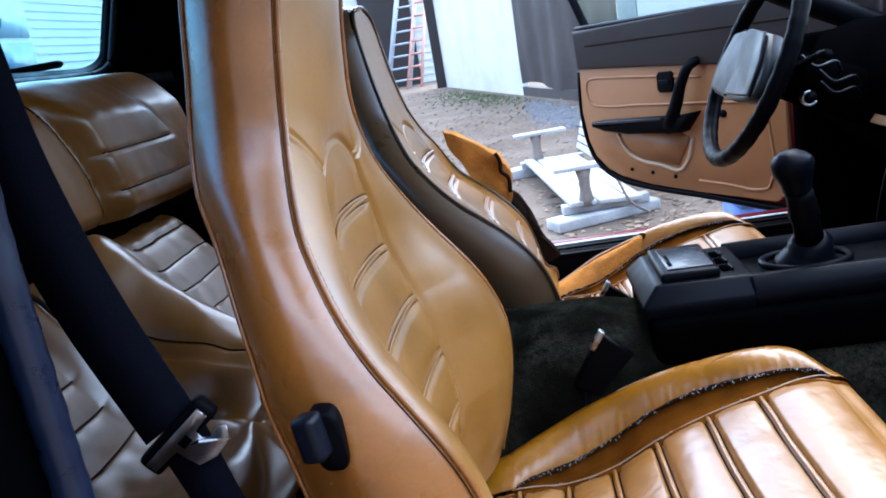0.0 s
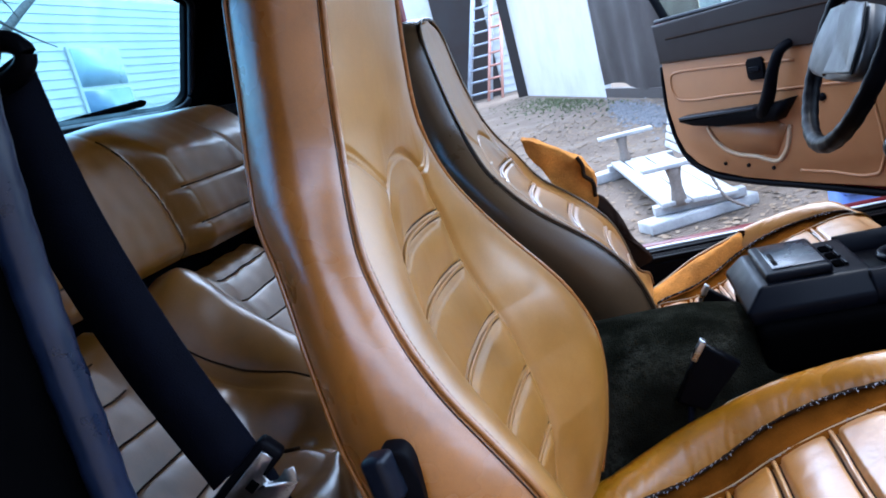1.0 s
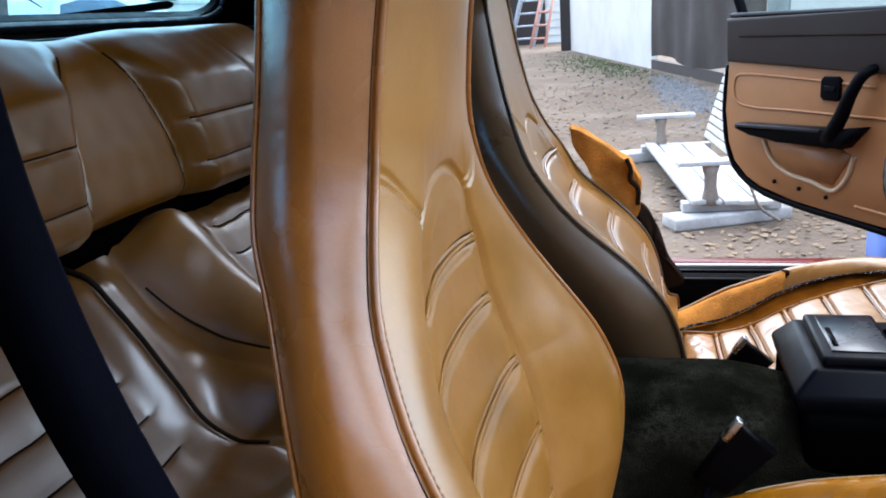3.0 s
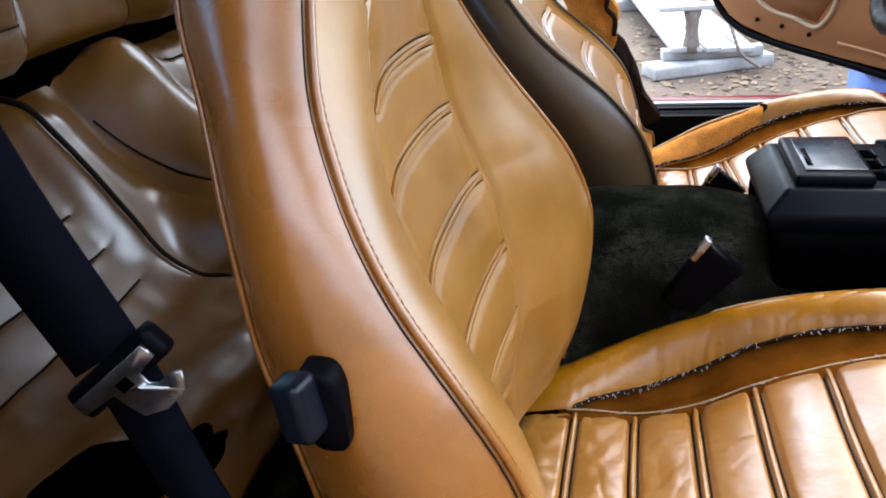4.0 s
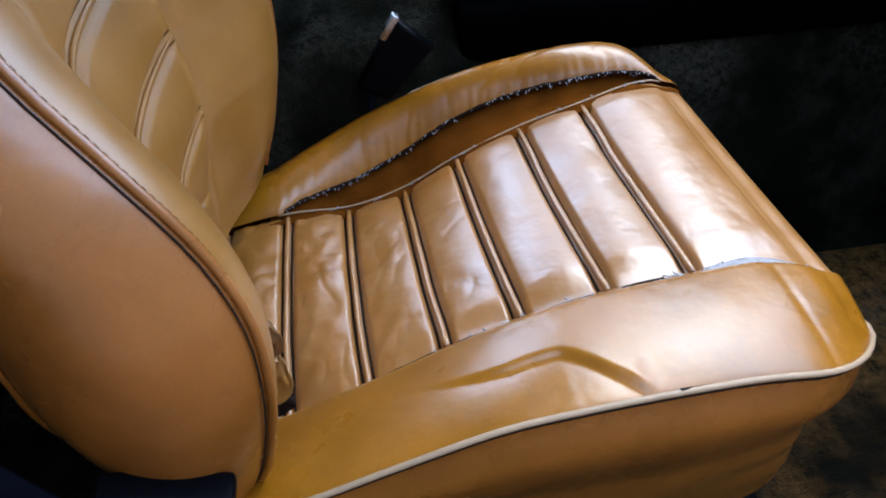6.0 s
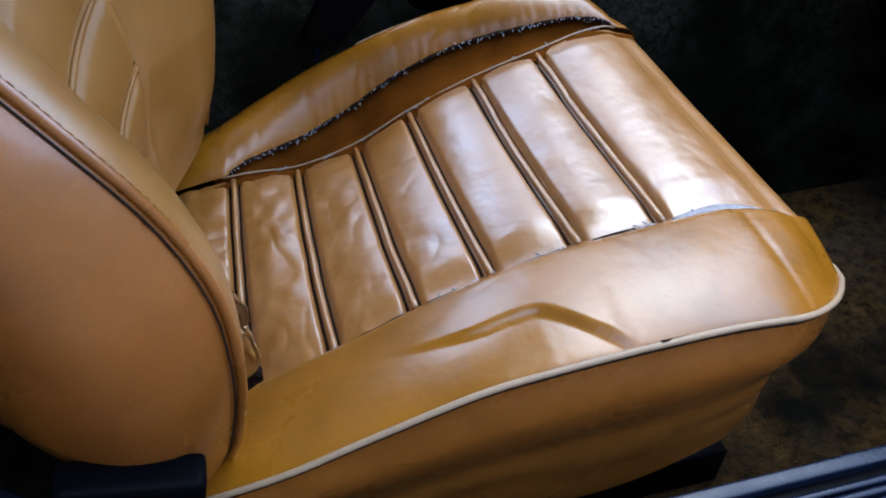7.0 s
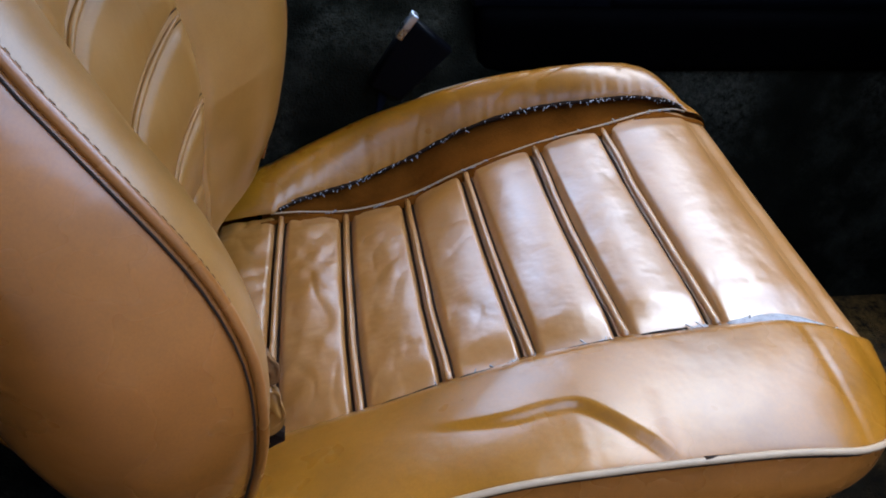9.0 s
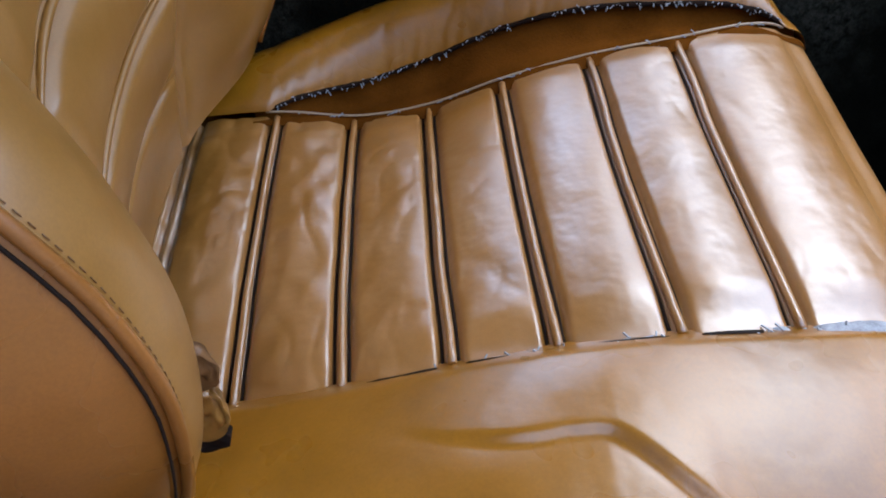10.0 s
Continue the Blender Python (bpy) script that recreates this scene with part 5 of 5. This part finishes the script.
wf = part("window_frame", tube([D(s, -0.045, z) for s, z in smooth_line(frame_line, 70)], 0.018, 10, True, 0.7), BLACK, door, "black window frame")
part("frame_trim", tube([D(s, -0.028, z + 0.004) for s, z in smooth_line(frame_line[3:9], 40)], 0.005, 6), STEEL, wf, "bright trim strip")
pane = part("door_glass", door_plate([(0.2, 0.955), (1.03, 0.955), (1.09, 1.08), (1.21, 1.29), (1.077, 1.315), (0.92, 1.295), (0.75, 1.23), (0.55, 1.12)], -0.047, -0.043), DOOR_GLASS, door, "dusty clear door glass", False)
pane.visible_shadow = False

# ---- outdoors ----
GROUND = surface("straw_littered_dirt", (0.16, 0.122, 0.092), 0.95, vary=0.25, scale=1.3, fine=28, bump=0.8, depth=0.02, spec=0.1, second=(0.22, 0.182, 0.145))
yard = structure("ground", grid(lambda u, v: (-400 + 800 * u, -400 + 800 * v, 0.0), 4, 4), GROUND, "straw-littered bare dirt yard", "ground")
LEAF = surface("dry_leaf_litter", (0.24, 0.17, 0.11), 0.9, vary=0.25, scale=40, fine=200, spec=0.1, second=(0.34, 0.28, 0.21))
litter = bmesh.new()
for k in range(9000):
    q = random.random() ** 1.6
    y = 1.45 + 9.0 * q
    x = random.uniform(-1.6 - 0.1 * y, 1.6 + 0.1 * y)
    r, a, t = random.uniform(0.008, 0.028) * (1 + 0.4 * q), random.uniform(0, 6.28), random.uniform(-0.22, 0.22)
    c, s_ = math.cos(a) * r, math.sin(a) * r
    pts = [(x + c, y + s_, 0.006 + r * abs(t)), (x - s_ * 0.45, y + c * 0.45, 0.004), (x - c, y - s_, 0.006), (x + s_ * 0.45, y - c * 0.45, 0.008 + r * 0.12)]
    litter.faces.new([litter.verts.new(p) for p in pts])
tagged(structure("leaf_litter", litter, LEAF, "dry leaves and straw strewn over the yard", "leaf litter"), kind="stuff")
MOSS = surface("thin_winter_grass", (0.15, 0.17, 0.085), 0.95, vary=0.4, scale=8, fine=60, spec=0.1)
blades = bmesh.new()
for k in range(1500):
    y = random.gauss(13.5, 1.8)
    x = 0.165 - 0.271 * (y - 12.35) - 0.25 - abs(random.gauss(0, 0.5))
    h, a = random.uniform(0.01, 0.028), random.uniform(0, 6.28)
    w = 0.02
    blades.faces.new([blades.verts.new(p) for p in ((x - w * math.cos(a), y - w * math.sin(a), 0), (x + w * math.cos(a), y + w * math.sin(a), 0), (x + 0.4 * h * math.cos(a + 1), y + 0.4 * h * math.sin(a + 1), h))])
tagged(structure("grass", blades, MOSS, "thin green grass along the barn's foot", "grass"), kind="stuff")
GRAVEL = surface("grey_gravel", (0.20, 0.195, 0.195), 0.9, vary=0.35, scale=9, fine=60, bump=0.8, depth=0.02, spec=0.2)
stones = bmesh.new()
for k in range(1800):
    u, v = random.gauss(0.5, 0.22), random.gauss(0.5, 0.24)
    x, y, r = 0.30 + 0.55 * u - 0.35 * v, 7.0 + 3.6 * v, random.uniform(0.012, 0.035)
    h = r * random.uniform(0.4, 0.9)
    top_v = stones.verts.new((x + random.uniform(-0.3, 0.3) * r, y, h))
    ring = [stones.verts.new((x + r * random.uniform(0.7, 1.2) * math.cos(t), y + r * random.uniform(0.7, 1.2) * math.sin(t), 0.0)) for t in (0, 1.26, 2.51, 3.77, 5.03)]
    for q in range(5):
        stones.faces.new((ring[q], ring[(q + 1) % 5], top_v))
tagged(structure("gravel", stones, GRAVEL, "loose patch of grey gravel on the dirt", "gravel"), kind="stuff")


def wall_at(y):
    return 0.165 - 0.271 * (y - 12.35)


def barn_piece(y0, y1, z0, z1, thick=0.1, off=0.0, bm=None):
    a, b = Vector((wall_at(y0) - off, y0 - off * 0.27, z0)), Vector((wall_at(y1) - off, y1 - off * 0.27, z0))
    up = Vector((0, 0, z1 - z0))
    return slab([a, b, b + up, a + up], thick, bm)


def boards(parent, y0, y1, z0, z1, step, material):
    n = int((z1 - z0) / step)
    for k in range(n):
        za, zb = z0 + k * step, z0 + (k + 1) * step + 0.015
        a, b = Vector((wall_at(y0), y0, 0)), Vector((wall_at(y1), y1, 0))
        out = Vector((-0.965, -0.262, 0))
        bm = bmesh.new()
        o0, o1 = 0.055 + random.uniform(0, 0.010), 0.010
        low0, low1 = bm.verts.new(a + out * o0 + Vector((0, 0, za))), bm.verts.new(b + out * o0 + Vector((0, 0, za + random.uniform(-0.012, 0.012))))
        hi0, hi1 = bm.verts.new(a + out * o1 + Vector((0, 0, zb))), bm.verts.new(b + out * o1 + Vector((0, 0, zb)))
        in0, in1 = bm.verts.new(a + Vector((0, 0, za))), bm.verts.new(b + Vector((0, 0, za)))
        bm.faces.new((low0, low1, hi1, hi0)), bm.faces.new((low0, in0, in1, low1))
        part("board", bm, material, parent, "", False)


wall_1 = structure("wall_1", barn_piece(12.35, 19.4, 0, 4.2, -0.1), WHITE_WOOD, "white painted board wall of an old barn", "wall")
boards(wall_1, 12.36, 19.4, 0.02, 4.0, 0.28, WHITE_WOOD)
wall_2 = structure("wall_2", barn_piece(2.5, 8.2, 0, 4.2, -0.1), WHITE_WOOD, "white clapboard wall of an old barn", "wall")
boards(wall_2, 2.5, 8.2, 0.02, 4.0, 0.165, WHITE_WOOD)
wall_3 = structure("wall_3", barn_piece(8.2, 12.35, 0, 0.14, -0.1), surface("dark_damp_timber", (0.05, 0.038, 0.032), 0.85, vary=0.35, scale=5, fine=80, bump=0.5, depth=0.002), "timber sill below the barn opening", "wall")
structure("wall_4", barn_piece(8.2, 12.35, 2.9, 4.2, -0.1), GREY_WOOD, "timber lintel over the barn opening", "wall")


def drape(u, v):
    y = 8.2 + 4.12 * u
    fold = 0.025 * math.sin(13 * u + 2 * math.sin(3 * v)) * (0.3 + 0.7 * v) + 0.012 * math.sin(37 * u + v)
    return (wall_at(y) - 0.08 - fold, y, 3.0 - 2.83 * v + 0.05 * math.sin(9 * u) * v)


structure("trim", barn_piece(7.72, 8.2, 0.0, 4.0, -0.05, 0.06), surface("grey_green_weathered_board", (0.26, 0.29, 0.29), 0.8, vary=0.35, scale=3, fine=30), "grey-green weathered trim board on the barn", "trim")
curtain = thing("tarpaulin", (wall_at(10.3), 10.3, 3.0), "dark brown tarpaulin hung over the barn opening", "tarpaulin")
part("sheet", grid(drape, 120, 30), TARP, curtain)
part("hem_rope", tube([drape(k / 60, 0.0) for k in range(61)], 0.02, 6), GREY_WOOD, curtain, "grey hem rope")
structure("corner_post", box((-1.86, 19.26, 2.1), (0.34, 0.16, 4.2), 0.02), TARP, "dark weathered corner post of the barn", "post")
BACK_Y = 24.0
wall_5 = structure("wall_5", box((-4.3, BACK_Y + 0.1, 2.3), (5.0, 0.2, 4.6), 0.0), WHITE_WOOD, "white board wall beyond the barn corner", "wall")
for k in range(20):
    part("board", prism([(BACK_Y - 0.004, 0.02 + 0.22 * k), (BACK_Y - 0.045, 0.02 + 0.22 * k), (BACK_Y - 0.012, 0.25 + 0.22 * k), (BACK_Y - 0.004, 0.25 + 0.22 * k)], "x", -2.96, -1.81), WHITE_WOOD, wall_5, "", False)
structure("barn_door", box((-3.75, BACK_Y - 0.06, 2.0), (1.55, 0.10, 4.0), 0.01), TARP, "dark brown boarded barn door", "door")


def ladder(name, label, left, right, top_l, top_r, rungs, material, rail):
    l0, r0, l1, r1 = (Vector(p) for p in (left, right, top_l, top_r))
    it = thing(name, (l0 + r0) / 2, label, "ladder", "ladders by the barn")
    for a, b in ((l0, l1), (r0, r1)):
        part("stile", tube([a, b], rail, 6, True, 0.5), material, it)
    for k in range(rungs):
        q = (k + 0.7) / rungs
        part("rung", tube([l0.lerp(l1, q), r0.lerp(r1, q)], 0.03, 6), material, it)
    return it


RED_WOOD = surface("faded_red_fibreglass", (0.50, 0.24, 0.18), 0.6, vary=0.2, scale=6, fine=80)
ladder("extension_ladder", "tall aluminium ladder leaning on the barn wall", (-3.80, 22.3, 0), (-3.16, 22.3, 0), (-2.74, 23.7, 4.4), (-2.26, 23.7, 4.4), 13, ALU, 0.085)
ladder("step_ladder", "short faded red ladder leaning beside the barn post", (-3.12, 21.6, 0), (-2.72, 21.6, 0), (-2.62, 22.6, 2.4), (-2.32, 22.6, 2.4), 7, RED_WOOD, 0.05)

# the fallen porch swing, its seat low over the dirt
swing = thing("porch_swing", (0.35, 3.9, 0.0), "weathered white slatted porch swing lying on the ground", "swing")
SW = pose(0.224, 3.10, 0.0, 0, 0, 7.2)


def swing_box(w, l, z, size, lean=0, turn=0):
    return box(SW @ Vector((w, l, z)), size, 0.004, pose(0, 0, 0, 0, lean, 7.2 + turn))


for k in range(5):
    part("seat_slat", swing_box(0.040 + 0.074 * k, 0.82, 0.118 - 0.004 * k, (0.066, 1.64, 0.022), 0, 0.3 * (-1) ** k), OLD_WOOD, swing)
for k in range(9):
    part("back_slat", swing_box(0.385 + 0.0145 * k, 0.86, 0.17 + 0.048 * k, (0.016, 1.56, 0.040), 17), OLD_WOOD, swing)
for l, w in ((0.10, 0.0), (0.86, 0.0), (1.62, 0.0)):
    part("back_post", swing_box(0.462, l, 0.36, (0.022, 0.05, 0.46), 17), GREY_WOOD, swing, "bare timber back post")
for l in (0.03, 1.62):
    part("arm_board", swing_box(0.13, l, 0.300, (0.36, 0.09, 0.022), 0), OLD_WOOD, swing)
    post = [SW @ Vector((0.10, l, z)) for z in (0.10, 0.14, 0.19, 0.24, 0.29)]
    part("arm_post", tube(post, [0.040, 0.036, 0.028, 0.030, 0.042], 10), GREY_WOOD, swing, "bare turned timber post")
    part("cross_beam", swing_box(0.20, l + 0.05, 0.085, (0.44, 0.07, 0.045)), OLD_WOOD, swing)
chain = [SW @ Vector(p) for p in smooth_line([(0.22, 0.02, 0.31), (0.26, -0.02, 0.20), (0.30, -0.04, 0.10), (0.40, -0.02, 0.02)], 30)]
part("chain", tube(chain, [0.005 + 0.004 * (k % 2) for k in range(31)], 6), GREY_WOOD, swing, "rusty chain")
for at, size, turn in (((0.40, 3.20, 0.03), (0.58, 0.15, 0.06), 24), ((-0.02, 4.78, 0.035), (0.36, 0.14, 0.07), 20)):
    blk = thing("concrete_block", (at[0], at[1], 0), "whitewashed concrete block half sunk in dirt", "block", "blocks under the swing")
    part("block_body", box(at, size, 0.012, pose(0, 0, 0, 0, 0, turn)), OLD_WOOD, blk)
bin_ = thing("plastic_tub", (1.08, 2.5, 0), "pale blue plastic tub on the ground", "tub")
part("tub_wall", prism([(0.862, 2.35), (1.30, 2.35), (1.30, 2.65), (0.862, 2.65)], "z", 0.0, 0.19, 0.02), BLUE, bin_)
part("tub_rim", tube([(0.855, 2.345, 0.19), (1.305, 2.345, 0.19), (1.305, 2.655, 0.19), (0.855, 2.655, 0.19), (0.855, 2.345, 0.19)], 0.012, 6), BLUE, bin_)

# beyond the rear window: a white house, a pale pickup and a bare tree
HX = -11.0
house = thing("house", (HX, 16, 0), "white clapboard house with a grey-blue window", "house")
part("house_wall", box((HX - 0.15, 16.0, 2.45), (0.3, 22.0, 4.9), 0.0), WHITE_WOOD, house, "white clapboard wall")
for k in range(23):
    part("clapboard", prism([(HX + 0.001, 0.2 + 0.2 * k), (HX + 0.03, 0.2 + 0.2 * k), (HX + 0.008, 0.41 + 0.2 * k), (HX + 0.001, 0.41 + 0.2 * k)], "y", 5.2, 27.0, 0.0, None, Matrix(((1, 0, 0, 0), (0, 1, 0, 0), (0, 0, 1, 0), (0, 0, 0, 1)))), WHITE_WOOD, house, "", False)
hw = part("house_window", box((HX + 0.05, 16.2, 2.75), (0.06, 2.0, 1.85), 0.01), WHITE_WOOD, house)
PANE = surface("grey_blue_pane", (0.16, 0.22, 0.30), 0.2, vary=0.2, scale=2, fine=20)
part("upper_pane", box((HX + 0.085, 16.2, 3.20), (0.02, 1.8, 0.85), 0.0), surface("pale_blue_pane", (0.40, 0.50, 0.58), 0.3, vary=0.2, scale=2, fine=20), hw)
part("lower_pane", box((HX + 0.085, 16.2, 2.27), (0.02, 1.8, 0.80), 0.0), PANE, hw)

PICKUP = surface("white_pickup_paint", (0.72, 0.74, 0.75), 0.3, vary=0.06, scale=3, fine=40, coat=0.4)
pick = thing("pickup_truck", (-8.3, 11.0, 0), "white parked pickup truck with dark cab glass", "pickup truck")
part("cab_body", prism([(8.2, 0.45), (8.2, 1.05), (8.62, 1.10), (8.72, 1.60), (8.95, 1.72), (9.7, 1.78), (10.55, 1.75), (10.9, 1.64), (11.95, 1.22), (13.5, 1.08), (13.7, 0.45)], "x", -9.2, -7.6, 0.06), PICKUP, pick, "white cab and bonnet")
part("side_glass", prism([(8.76, 1.08), (8.92, 1.56), (9.3, 1.63), (10.1, 1.63), (10.5, 1.52), (11.0, 1.27)], "x", -7.63, -7.59, 0.01), PANE, pick, "dark side window")
part("bed", prism([(6.2, 0.45), (6.2, 1.0), (8.15, 1.0), (8.15, 0.45)], "x", -9.2, -7.6, 0.04), PICKUP, pick, "white truck bed")
for y in (7.4, 12.8):
    for x in (-9.1, -7.75):
        part("truck_tyre", prism([(y + 0.38 * math.cos(a), 0.38 + 0.38 * math.sin(a)) for a in np.linspace(0, 2 * math.pi, 25)[:-1]], "x", x - 0.12, x + 0.12, 0.03), BLACK, pick)
part("mirror", box((-7.5, 11.9, 1.35), (0.12, 0.10, 0.16), 0.02), PICKUP, pick)

BARK = surface("grey_bark", (0.16, 0.14, 0.13), 0.9, vary=0.4, scale=20, fine=100, bump=0.8, depth=0.01, spec=0.1)
tree = thing("tree", (-6.3, 5.6, 0), "bare winter tree with a leaning grey trunk", "tree")
trunk = part("trunk", tube(smooth_line([(-6.3, 6.2, 0), (-6.4, 6.45, 1.2), (-6.5, 6.82, 2.0), (-6.5, 7.38, 2.49), (-6.5, 8.05, 2.94), (-6.6, 9.3, 3.6)], 24), [0.11 - 0.0032 * k for k in range(25)], 10), BARK, tree)
for k in range(16):
    s = random.uniform(0.2, 0.95)
    p = Vector((-6.3 - 0.3 * s, 5.7 + 3.2 * s * s, 0.6 + 3.5 * s))
    d = Vector((random.uniform(-0.4, 0.4), random.uniform(0.2, 1.0), random.uniform(-0.5, 0.7)))
    ln = random.uniform(0.6, 1.6)
    pts = [p, p + d * ln * 0.35 + Vector((0, 0, random.uniform(-0.1, 0.1))), p + d * ln * 0.7 + Vector((0, 0.1, random.uniform(-0.2, 0.2))), p + d * ln]
    part("limb", tube(smooth_line(pts, 8), [0.03 - 0.003 * q for q in range(9)], 5), BARK, tree)

# an unseen plain wall, added on the passenger's side to hold off low sky light
structure("wall_6", box((0.0, -2.2, 1.05), (16.0, 0.2, 2.1), 0.0), GREY_WOOD, "unseen grey-brown wall added to block low sky light", "wall")

# torn corner at the foot of the passenger's backrest
hole = part("rip", ragged([(0.007, 0.574), (0.018, 0.577), (0.028, 0.562), (0.026, 0.549), (0.007, 0.551)], -0.2005, 0.0015, 0.35, 4.0), THREAD, seat_a, "brown backing in a rip")
part("cover_flap", ragged([(0.007, 0.547), (0.021, 0.548), (0.028, 0.535), (0.027, 0.518), (0.021, 0.510), (0.007, 0.508)], -0.2015, 0.0018, 0.22, 3.0), BACK_LEATHER, seat_a, "loose tan flap of cover")
part("rip", ragged([(0.007, 0.511), (0.022, 0.512), (0.026, 0.504), (0.019, 0.498), (0.007, 0.496)], -0.2005, 0.0015, 0.35, 6.0), STITCH, seat_a, "dark rip in the cover")
nick = [CA(x, -0.2485, 0.513 + 0.003) for x in (0.268, 0.275, 0.282, 0.288)]
part("piping_nick", tube(nick, 0.0024, 6), STITCH, seat_a, "worn break in the piping")
